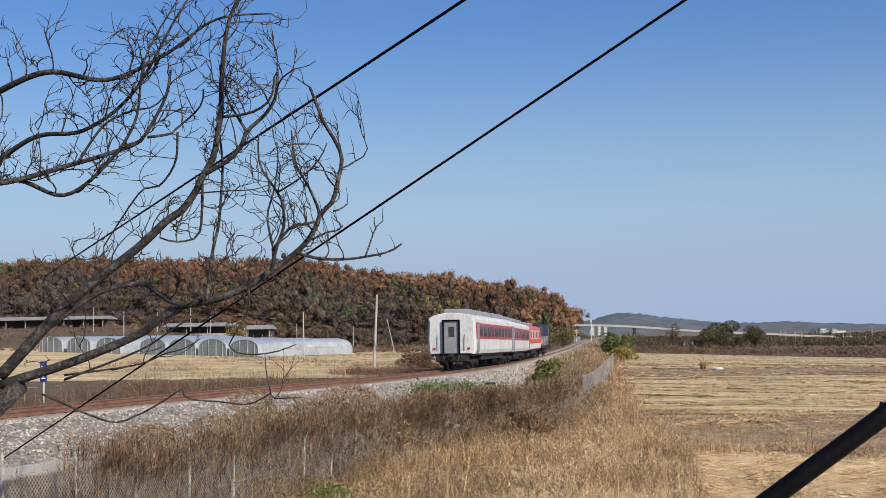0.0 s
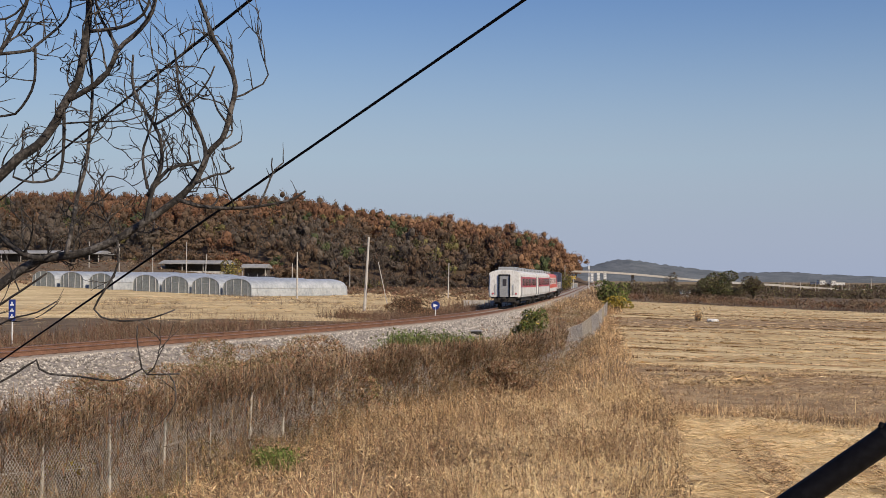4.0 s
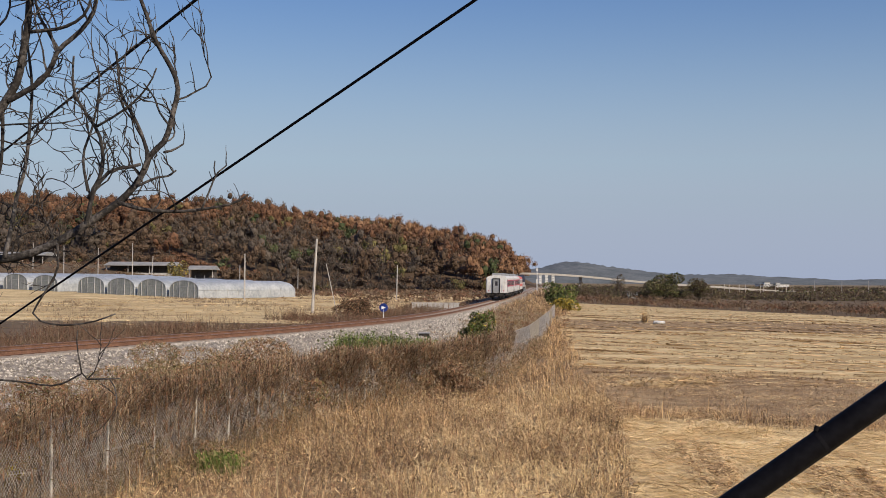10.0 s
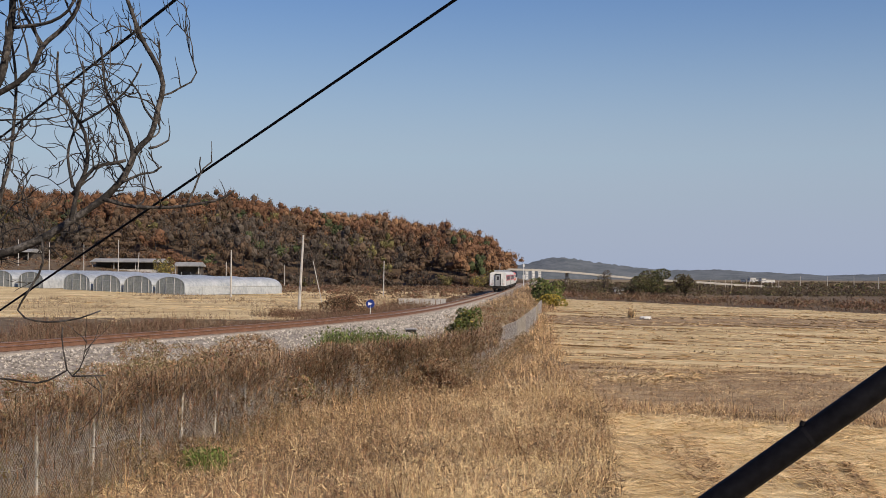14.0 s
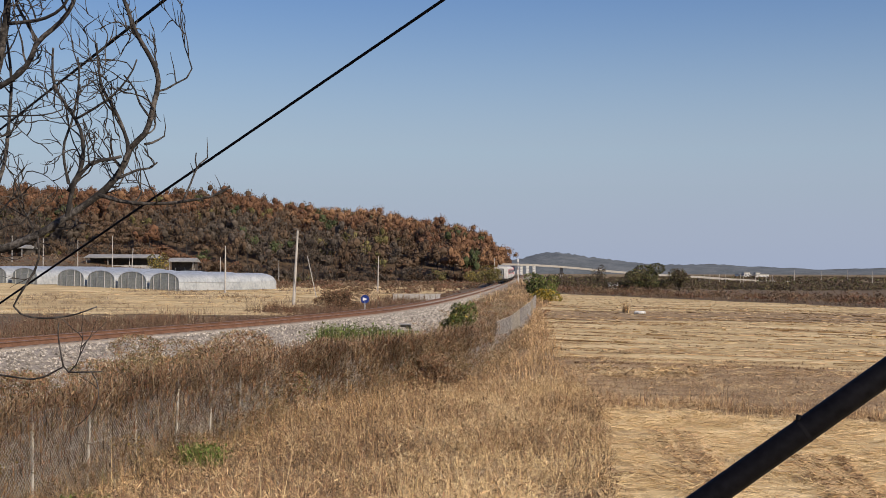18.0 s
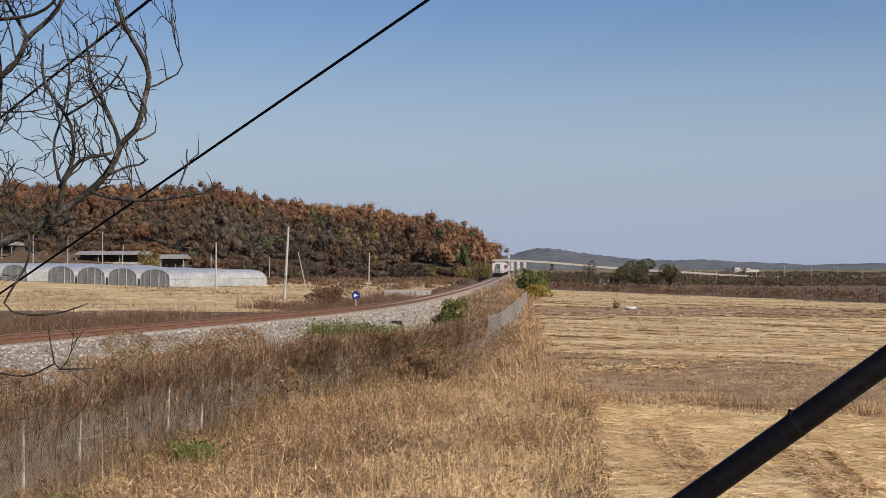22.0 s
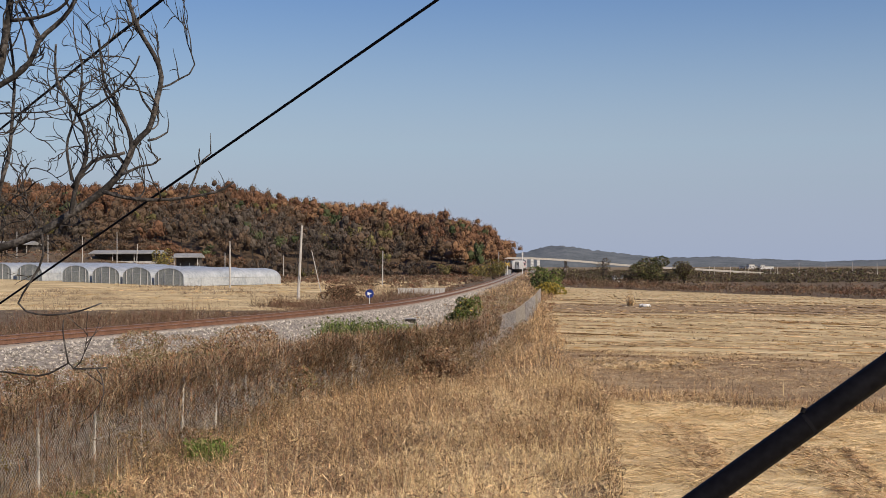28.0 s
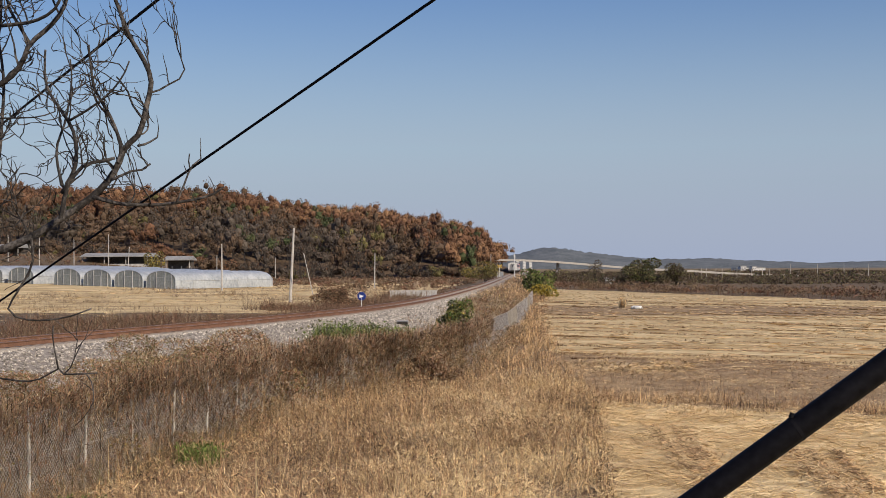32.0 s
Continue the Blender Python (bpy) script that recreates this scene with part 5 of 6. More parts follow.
def make_thicket():
    """Brush and low trees in the middle distance, beyond the reeds."""
    parts = []
    r = np.random.default_rng(21)
    for j in range(420):
        x = r.uniform(-5, 330)
        y = r.uniform(215, 520) if x > 40 else r.uniform(300, 520)
        if x / y > .72 or x / y < .075:
            continue
        h, w = r.uniform(.9, 2.5), r.uniform(4, 10)
        n = 90
        v, q = leaves(crown((x, y, h * .5), (w * .6, w * .6, h * .55), n, 1, 7, .8, 3000 + j), np.full(n, .5), aspect=1.6)
        parts.append((v, q, r.choice([0, 1, 2, 3], n, p=[.42, .36, .14, .08])))
    for j in range(560):
        w = r.uniform(0, 1)
        x, y, hz = 150 - 122 * w, 273.0, np.interp(w, [0, .3, .7, 1], [.2, 1.2, 3.6, 5.6])
        o = r.uniform(2, 100)
        h, ww, n = r.uniform(.5, 1.2) + hz * .34 * (1 - o / 100), r.uniform(2.5, 7), 120
        v, q = leaves(crown((x, y - o, h * .4), (ww * .6, ww * .6, h * .55), n, 1, 5, .8, 4000 + j), np.full(n, .27), aspect=2)
        parts.append((v, q, r.choice([0, 1, 2, 3], n, p=[.42, .4, .14, .04])))
    stuff("far_thicket", parts, [M["brown_leaf"], M["bare_wood"], M["olive"], M["pine_leaf"]], "low brown thicket in the distance", "thicket")


make_thicket()


def make_clump(name, cx, cy, rx, ry, n, h, mats, label, category):
    a, r = rng.uniform(0, 6.28, n), np.sqrt(rng.uniform(0, 1, n))
    p = np.stack([cx + rx * r * np.cos(a), cy + ry * r * np.sin(a)], 1)
    v, q = blades(p, rng.uniform(.5, 1.1, n) * h, .008 + .0008 * cy * rng.uniform(.7, 1.2, n), .35, .7)
    i = rng.integers(0, n, n)
    v2, q2 = leaves(v.reshape(n, 6, 3)[i, rng.integers(2, 6, n)] + rng.normal(0, .05, (n, 3)), np.full(n, .04 + .001 * cy), aspect=1.6)
    k = rng.integers(0, len(mats), n)
    return stuff(name, [(v, q, np.tile(k, 2)), (v2, q2, k[i])], [M[m] for m in mats], label, category)


make_clump("green_reeds", -3.2, 30.5, 2.0, 1.2, 5200, 1.75, ["green", "green", "olive", "pine_leaf"], "green reeds at the foot of the ballast", "reeds")
make_clump("nettles", -5.0, 15.9, .45, .35, 620, .5, ["green", "green", "olive"], "fresh green nettles at the fence", "weeds")
make_clump("nettles", -5.9, 12.6, .6, .3, 520, .35, ["green", "green", "olive"], "fresh green nettles at the fence", "weeds")


# ---- woods on the hill ----
def hulls(mid, size, lumps, squash, seed):
    """The dense insides of a crown, one uneven lump for each of its clumps: vertices and triangles."""
    r = np.random.default_rng(seed)
    cen = r.normal(0, .42, (lumps, 3)) * np.array([1, 1, squash])
    rad = r.uniform(.3, .55, lumps)
    g = (1 + 5 ** .5) / 2
    ico = np.array([(-1, g, 0), (1, g, 0), (-1, -g, 0), (1, -g, 0), (0, -1, g), (0, 1, g), (0, -1, -g), (0, 1, -g), (g, 0, -1), (g, 0, 1), (-g, 0, -1), (-g, 0, 1)]) / (1 + g * g) ** .5
    tri = np.array([(0, 11, 5), (0, 5, 1), (0, 1, 7), (0, 7, 10), (0, 10, 11), (1, 5, 9), (5, 11, 4), (11, 10, 2), (10, 7, 6), (7, 1, 8),
                    (3, 9, 4), (3, 4, 2), (3, 2, 6), (3, 6, 8), (3, 8, 9), (4, 9, 5), (2, 4, 11), (6, 2, 10), (8, 6, 7), (9, 8, 1)])
    v = cen[:, None] + ico[None] * rad[:, None, None] * r.uniform(.48, .8, (lumps, 12, 1))
    v[..., 2] = np.maximum(v[..., 2], -.75 * squash)
    return (mid + v * size).reshape(-1, 3), (np.arange(lumps)[:, None, None] * 12 + tri[None]).reshape(-1, 3)


def make_woods():
    parts, inner, tr = [], [], Build()
    r = np.random.default_rng(11)
    xs = [(x + r.uniform(-2.4, 2.4), y + r.uniform(-3, 3)) for y in np.linspace(243, 340, 19) for x in np.arange(-230, 40, 4.8)]
    for j, (x, y) in enumerate(xs):
        z = float(hill_z(x, y))
        if x > np.interp(y * DEPTH, TRACK[:, 1], TRACK[:, 0]) - (9 if y < 262 else 5) or x > 30:
            continue
        top = min(1.0, max(0.0, (y - 258) / 70))
        h, w = (r.uniform(8.2, 9.8) if y > 315 else r.uniform(6, 11)), r.uniform(5.6, 9.0)
        if x > 16:
            h, w = h * .75, w * .75
        if y < 254:
            h, w = r.uniform(2.0, 5.0), r.uniform(3.5, 7)
        # stands of one kind, redder towards the crest; duller below, partly as painted shade
        stand = float(wob(np.float64(x), np.float64(y * 1.6), 30.0, 1.0)) * .95 + r.normal(0, .22) + 1.5 * (top - .5)
        # more orange at the right end, sunlight put into the choice of leaf
        if x > 0:
            stand += .75
        k = 1 if stand > .7 else 0 if stand > .0 else 2 if stand > -.55 else 3
        if r.uniform() < .03:
            k = 4
        elif r.uniform() < .045:
            k = 5
        n = 290
        mid, size = np.array([x, y * DEPTH, z + h * .5]), np.array([w * .55, w * .55, h * .5])
        c = crown((x, y, z + h * .58), size, n, 1, 8, .9, 1000 + j)
        m = n // 2
        v, q = shell(c[:m], mid, size, np.full(m, .66 if k != 3 else .5), .42)
        # upright sprays of twigs and leaves
        up = rng.normal(0, .35, (n - m, 3)) + (c[m:] - mid) / size * .5 + np.array([0, 0, .8])
        up *= (rng.uniform(.45, 1.25, n - m) / np.linalg.norm(up, axis=1))[:, None]
        wd = np.cross(up, rng.normal(size=(n - m, 3)))
        wd *= (rng.uniform(.06, .15, n - m) / np.linalg.norm(wd, axis=1))[:, None]
        p = c[m:]
        v2 = np.stack([p - up * .5 - wd * .5, p - up * .5 + wd * .5, p + up * .5 + wd, p + up * .6 - wd], 1).reshape(-1, 3)
        if k != 3 or r.uniform() < .5:
            hv, hq = hulls(np.array([x, y * DEPTH, z + h * .58]), size, 8, .9, 1000 + j)
            inner.append((hv, hq, k))
        kk = np.where(r.uniform(0, 1, n) < .8, k, r.choice([0, 2, 3], n))
        parts.append((np.concatenate([v, v2]), np.arange(4 * n).reshape(n, 4), kk))
        tr.tube([(x, y * DEPTH, z - 1), (x, y * DEPTH, z + h * .7)], [.22, .08], 4)
    wood_mats = [M[m] for m in ("rust_leaf", "orange_leaf", "brown_leaf", "bare_wood", "pine_leaf", "olive_leaf")]
    v, q, k = join(inner)
    tagged(new("woods_foliage", array_mesh("woods_foliage", v, q, wood_mats, k)), "dense rust and brown foliage of the woods", "woods", kind="stuff")
    v, q, k = join(parts)
    tagged(new("autumn_woods", array_mesh("autumn_woods", v, q, wood_mats, k)), "autumn woods in rust, orange and brown on a low hill", "woods", kind="stuff")
    tagged(new("woods_trunks", tr.mesh("woods_trunks", M["bark"])), "bare dark trunks of the woods", "trunks", kind="stuff")


make_woods()


# ---- the bare tree ----
def make_bare_tree():
    base = gz(-7.6, 7.2)
    t = thing("bare_tree", pose(0, 7.0 * (DEPTH - 1), 0), "leafless tree with pale grey bark and fine twigs", "tree")
    r = random.Random(5)
    part("trunk", Build().tube([(-7.7, 7.3, base - .2), (-7.4, 7.2, 1.9), (-6.9, 7.1, 2.7), (-6.2, 7.0, 3.3)], [.17, .14, .12, .1], 10), M["bark"], t, "grey trunk", smooth=True)
    part("trunk", Build().tube([(-7.45, 7.2, 1.8), (-7.6, 7.5, 4.0), (-7.2, 7.8, 5.6), (-7.0, 7.7, 6.6), (-6.9, 7.6, 7.6)], [.13, .1, .08, .06, .03], 10), M["bark"], t, "grey trunk", smooth=True)
    tw = Build()

    def bend(p0, d, length, r0, depth):
        """A twig that sweeps round and up, with smaller ones on it; the crown's outline turns it in."""
        n = 7 if depth else 5
        pts, d = [p0], d.normalized()
        edge = r.uniform(-3.7, -2.85)
        curl = Vector((r.gauss(0, .26), r.gauss(0, .12), r.gauss(.1, .22)))
        for i in range(n):
            d = (d + curl + Vector((r.gauss(0, .2), r.gauss(0, .14), r.gauss(.03, .18)))).normalized()
            if pts[-1].x > edge and d.x > 0:
                d.x -= .36
            pts.append(pts[-1] + d.normalized() * length / n)
        tw.tube(pts, [r0 * (1 - .66 * i / n) for i in range(n + 1)], 4, caps=False)
        if depth:
            for i in range(2, n + 1):
                if r.random() < (.55 if depth == 2 else .45):
                    side = d.cross(Vector((r.gauss(0, .6), 1, r.gauss(0, .6)))).normalized() * r.choice((-1, 1))
                    bend(pts[i], (pts[i] - pts[i - 1]).normalized() * .9 + side * r.uniform(.5, 1.0) + Vector((0, 0, .15)), length * r.uniform(.35, .7), max(.006, r0 * .7), depth - 1)

    def limb(r0, tip, *pts):
        line = smooth_line(pts, .1)
        r0 *= 1.38
        m = len(line)
        rad = [r0 * (1 - (1 - tip) * i / m) for i in range(m)]
        part("limb", Build().tube([tuple(p) for p in line], rad, 7), M["bark"], t, "grey limb", smooth=True)
        for i in range(3, m, 2):
            if line[i][0] < -7.0 or r.random() > (.85 if line[i][2] > 3.9 else .2):
                continue
            d = Vector(line[min(i + 1, m - 1)] - line[i - 1]).normalized()
            side = d.cross(Vector((r.gauss(0, .5), 1, r.gauss(0, .5)))).normalized() * r.choice((-1, 1))
            far = line[i][0] > -2.6
            bend(Vector(line[i]), d * .6 + side * r.uniform(.6, 1.1) + Vector((0, r.gauss(0, .4), .2)), r.uniform(.1, .22) if far else r.uniform(.2, .75),
                 min(.011, max(.007, rad[i] * .6)), 0 if far else 2 if rad[i] > .012 else 1)

    limb(0.05, 0.14, (-6.43, 7.00, 3.39), (-5.67, 7.00, 4.17), (-4.93, 7.00, 4.74), (-4.72, 7.00, 4.92), (-4.56, 7.00, 5.07), (-4.40, 7.00, 5.17), (-4.24, 7.00, 5.38), (-4.17, 7.00, 5.53), (-4.04, 7.00, 5.76), (-3.99, 7.00, 6.02), (-3.95, 7.00, 6.28), (-3.93, 7.00, 6.79), (-3.85, 7.00, 7.30), (-3.62, 7.00, 7.80), (-3.50, 7.00, 8.40))
    limb(0.03, 0.2, (-7.00, 7.70, 6.60), (-6.10, 7.40, 6.85), (-5.30, 7.20, 6.70), (-4.60, 7.10, 6.95), (-4.00, 7.00, 7.30), (-3.30, 7.00, 7.35))
    limb(0.026, 0.2, (-7.20, 7.80, 5.60), (-6.30, 7.50, 6.10), (-5.60, 7.30, 6.15), (-5.00, 7.20, 6.55), (-4.50, 7.20, 7.40), (-4.10, 7.20, 8.00))
    limb(0.024, 0.2, (-7.20, 7.80, 5.50), (-6.40, 7.30, 5.60), (-5.80, 7.20, 5.40), (-5.30, 7.10, 5.70), (-4.95, 7.10, 6.20), (-4.80, 7.00, 6.90), (-4.40, 7.00, 7.60))
    limb(0.013, 0.5, (-4.17, 7.00, 5.53), (-4.18, 7.04, 5.20), (-4.24, 7.08, 4.90), (-4.49, 7.10, 4.84), (-4.70, 7.10, 4.90))
    limb(0.02, 0.6, (-4.16, 7.00, 5.56), (-3.87, 6.96, 5.71), (-3.72, 6.92, 5.85), (-3.64, 6.90, 6.02), (-3.44, 6.90, 6.20), (-3.32, 6.90, 6.40), (-3.30, 6.90, 6.71))
    limb(0.013, 0.6, (-3.96, 7.00, 6.20), (-3.60, 6.92, 6.23), (-3.37, 6.84, 6.36), (-3.31, 6.80, 6.63))
    limb(0.012, 0.6, (-3.67, 7.00, 6.04), (-3.79, 7.04, 6.23), (-3.89, 7.08, 6.40), (-3.94, 7.10, 6.66))
    limb(0.042, 0.28, (-6.43, 7.00, 3.29), (-5.59, 7.08, 3.55), (-4.91, 7.16, 3.83), (-4.74, 7.20, 3.96), (-4.52, 7.20, 4.10), (-4.36, 7.20, 4.15), (-4.04, 7.20, 4.20), (-3.72, 7.20, 4.33), (-3.46, 7.20, 4.49), (-3.20, 7.20, 4.67), (-3.04, 7.20, 4.82), (-2.94, 7.20, 4.98), (-2.88, 7.20, 5.13), (-2.75, 7.20, 5.26), (-2.68, 7.20, 5.52), (-2.64, 7.20, 5.73), (-2.70, 7.20, 5.91), (-2.84, 7.20, 6.15), (-2.92, 7.20, 6.36), (-3.00, 7.20, 6.57))
    limb(0.022, 0.8, (-6.04, 7.00, 3.81), (-5.37, 7.04, 4.27), (-4.96, 7.08, 4.38), (-4.81, 7.10, 4.37), (-4.70, 7.10, 4.28), (-4.54, 7.10, 4.17), (-4.32, 7.10, 4.14))
    limb(0.016, 0.5, (-4.13, 7.00, 4.18), (-4.12, 7.12, 4.43), (-4.11, 7.24, 4.75), (-4.06, 7.30, 5.02), (-4.03, 7.30, 5.33), (-4.01, 7.30, 5.76), (-4.07, 7.30, 6.23))
    limb(0.016, 0.4, (-3.40, 7.00, 4.48), (-3.35, 7.00, 4.73), (-3.26, 7.00, 4.99), (-3.28, 7.00, 5.24), (-3.33, 7.00, 5.35), (-3.43, 7.00, 5.50), (-3.51, 7.00, 5.63), (-3.54, 7.00, 5.81), (-3.53, 7.00, 6.04))
    limb(0.009, 0.5, (-3.33, 7.00, 5.35), (-3.11, 6.96, 5.47), (-2.92, 6.92, 5.61), (-2.79, 6.90, 5.79), (-2.74, 6.90, 5.96))
    limb(0.014, 0.7, (-3.39, 7.00, 4.71), (-3.20, 7.00, 4.95), (-2.99, 7.00, 5.00), (-2.86, 7.00, 5.04))
    limb(0.01, 0.5, (-3.39, 7.00, 4.78), (-3.46, 7.08, 5.10), (-3.40, 7.16, 5.39), (-3.36, 7.20, 5.74), (-3.38, 7.20, 6.00))
    limb(0.014, 0.45, (-2.89, 7.00, 4.98), (-2.88, 7.08, 5.10), (-2.95, 7.16, 5.29), (-3.04, 7.20, 5.47), (-3.15, 7.20, 5.66), (-3.19, 7.20, 5.89), (-3.21, 7.20, 6.13))
    limb(0.008, 0.6, (-2.67, 7.00, 5.37), (-2.79, 7.12, 5.51), (-2.87, 7.24, 5.66), (-3.03, 7.30, 5.85))
    limb(0.01, 0.5, (-2.96, 7.00, 4.82), (-2.77, 7.04, 4.91), (-2.65, 7.08, 4.93), (-2.61, 7.10, 5.01))
    limb(0.009, 0.5, (-2.71, 7.00, 5.13), (-2.66, 7.12, 5.16), (-2.61, 7.24, 5.22), (-2.54, 7.30, 5.27))
    limb(0.014, 0.5, (-3.12, 7.00, 4.68), (-2.90, 7.08, 4.62), (-2.61, 7.16, 4.61), (-2.36, 7.20, 4.64), (-2.12, 7.20, 4.69), (-1.99, 7.20, 4.77), (-1.92, 7.20, 4.84))
    limb(0.008, 0.5, (-2.37, 7.00, 4.62), (-2.33, 7.08, 4.76), (-2.27, 7.16, 4.95), (-2.18, 7.20, 5.04))
    limb(0.005, 0.7, (-2.25, 7.00, 4.92), (-2.28, 7.08, 5.02), (-2.28, 7.16, 5.09))
    limb(0.007, 0.5, (-4.26, 7.00, 5.36), (-3.90, 6.92, 5.37), (-3.56, 6.84, 5.37), (-3.36, 6.80, 5.42))
    limb(0.008, 0.6, (-3.66, 7.00, 4.31), (-3.67, 7.04, 4.07), (-3.86, 7.08, 3.76), (-3.90, 7.10, 3.68), (-3.82, 7.10, 3.61), (-3.63, 7.10, 3.58), (-3.37, 7.10, 3.61), (-3.14, 7.10, 3.69))
    limb(0.009, 0.6, (-5.97, 7.00, 3.19), (-5.24, 7.04, 2.88), (-4.94, 7.08, 2.93), (-4.63, 7.10, 3.09), (-4.42, 7.10, 3.22), (-4.37, 7.10, 3.11), (-4.00, 7.10, 3.07), (-3.68, 7.10, 3.04), (-3.45, 7.10, 3.15), (-3.42, 7.10, 3.10), (-3.05, 7.10, 3.11))
    limb(0.006, 0.6, (-3.42, 7.00, 3.15), (-3.48, 7.04, 3.41), (-3.49, 7.08, 3.56))
    limb(0.03, 0.35, (-7.55, 7.00, 5.69), (-6.61, 7.12, 5.54), (-5.69, 7.24, 5.76), (-5.07, 7.30, 5.95), (-4.91, 7.30, 6.06), (-4.75, 7.30, 6.32), (-4.64, 7.30, 6.56), (-4.59, 7.30, 6.88))
    limb(0.012, 0.5, (-5.58, 7.00, 5.72), (-5.32, 7.12, 6.16), (-5.05, 7.24, 6.34), (-4.80, 7.30, 6.40), (-4.61, 7.30, 6.58))
    limb(0.012, 0.5, (-4.78, 7.00, 6.00), (-4.56, 7.12, 6.05), (-4.53, 7.24, 6.12), (-4.26, 7.30, 6.39), (-4.22, 7.30, 6.66))
    limb(0.01, 0.6, (-4.44, 7.00, 6.05), (-4.50, 7.12, 5.73), (-4.71, 7.24, 5.49), (-4.90, 7.30, 5.47), (-5.06, 7.30, 5.29), (-5.38, 7.30, 4.81))
    limb(0.009, 0.5, (-5.71, 7.00, 3.39), (-4.90, 6.96, 3.49), (-4.56, 6.92, 3.61), (-4.35, 6.90, 3.66), (-4.09, 6.90, 3.81))
    limb(0.011, 0.6, (-5.71, 7.00, 3.34), (-4.90, 6.96, 3.63), (-4.57, 6.92, 3.81), (-4.25, 6.90, 4.02))
    part("branchwork", tw, M["bark"], t, "fine bare twigs")["kind"] = "stuff"


make_bare_tree()


# ---- wires, black tube ----
def cable(name, a, b, r, sag, mat_name, label, category):
    a, b = Vector(a), Vector(b)
    n = 40
    pts = [a.lerp(b, i / n) - Vector((0, 0, sag * 4 * (i / n) * (1 - i / n))) for i in range(n + 1)]
    return tagged(new(name, Build().tube(pts, r, 8).mesh(name, M[mat_name], True)), label, category)


def line_at(a, b, u):
    """A place on a straight line of the plan."""
    p = Vector(a).lerp(Vector(b), u)
    return p.x, p.y * DEPTH, p.z


W1a, W1b = (-3.356, 9.0, 7.04), (-7.28, 13.0, 6.46)
cable("overhead_cable", line_at(W1a, W1b, -.9), line_at(W1a, W1b, 2.6), .018, .0, "cable", "black overhead cable sloping past the bare tree", "cable")
W2a, W2b = (-.187, 9.0, 7.04), (-7.84, 14.0, 3.53)
cable("stay_wire", line_at(W2a, W2b, -.9), line_at(W2a, W2b, 1.75), .018, .0, "cable", "black stay wire sloping down to the ground", "cable")
tube = thing("stay_guard", pose(0, 0, 0), "thick black rubber sleeve on a sloping stay wire", "cable guard")
Ra, Rb = (1.4175, 4.5, 2.692), (2.52, 4.5, 3.473)
part("sleeve", Build().tube([line_at(Ra, Rb, u) for u in np.linspace(-1.0, 3.2, 30)], .074, 20), M["black_rubber"], tube, "matt black sleeve", smooth=True)
kx = line_at(Ra, Rb, .54)
part("strap", Build().tube([line_at(Ra, Rb, .525), line_at(Ra, Rb, .54)], .0755, 20).tube([(kx[0] - .045, kx[1] - .02, kx[2] + .06), (kx[0] - .035, kx[1] - .02, kx[2] + .088)], .014, 8),
     M["cable"], tube, "black tie strap")


# ---- the fence ----
def make_fence():
    fence = thing("chain_link_fence", pose(0, 0, 0), "old grey chain-link fence overgrown with dry climbers", "fence")
    s = np.r_[0, np.cumsum(np.hypot(np.diff(FENCE[:, 0]), np.diff(FENCE[:, 1]) * DEPTH))]
    L = s[-1]

    def at(u):
        x, y = float(np.interp(u, s, FENCE[:, 0])), float(np.interp(u, s, FENCE[:, 1]))
        return x, y * DEPTH, gz(x, y) - .05
    post = Build().tube([(0, 0, -.2), (0, 0, 1.72), (0, 0, 1.78)], [.026, .024, .01], 8).mesh("post", M["post_grey"])
    u = .9
    while u < 30:
        x, y, z = at(u)
        part("post", post, None, fence, at=pose(x, y, z, random.uniform(-2, 2), random.uniform(-2, 2), 0))
        u += 2.0 + random.Random(int(u * 10)).uniform(-.12, .12)
    H = 1.62
    w = Build()
    for lim, r, st in ((32.0, .0052, .085), (62.0, .0055, .13), (L, .012, .3)):
        u = 0.0 if lim < 40 else 32.0 if lim < 70 else 62.0
        while u < lim:
            for sg in (-1, 1):
                u2 = u + sg * H
                if 0 <= u2 <= L:
                    a, b = at(u), at(u2)
                    w.tube([(a[0], a[1], a[2] + .05), (b[0], b[1], b[2] + .05 + H)], r, 3, caps=False)
            u += st
    part("wire_mesh", w, M["galv"], fence, "diamond wire mesh")
    for h in (.08, .9, 1.67):
        pts = [at(q) for q in np.arange(0, L, 1.0)]
        part("tension_wire", Build().tube([(x, y, z + h) for x, y, z in pts], .005, 4), M["galv"], fence)


make_fence()


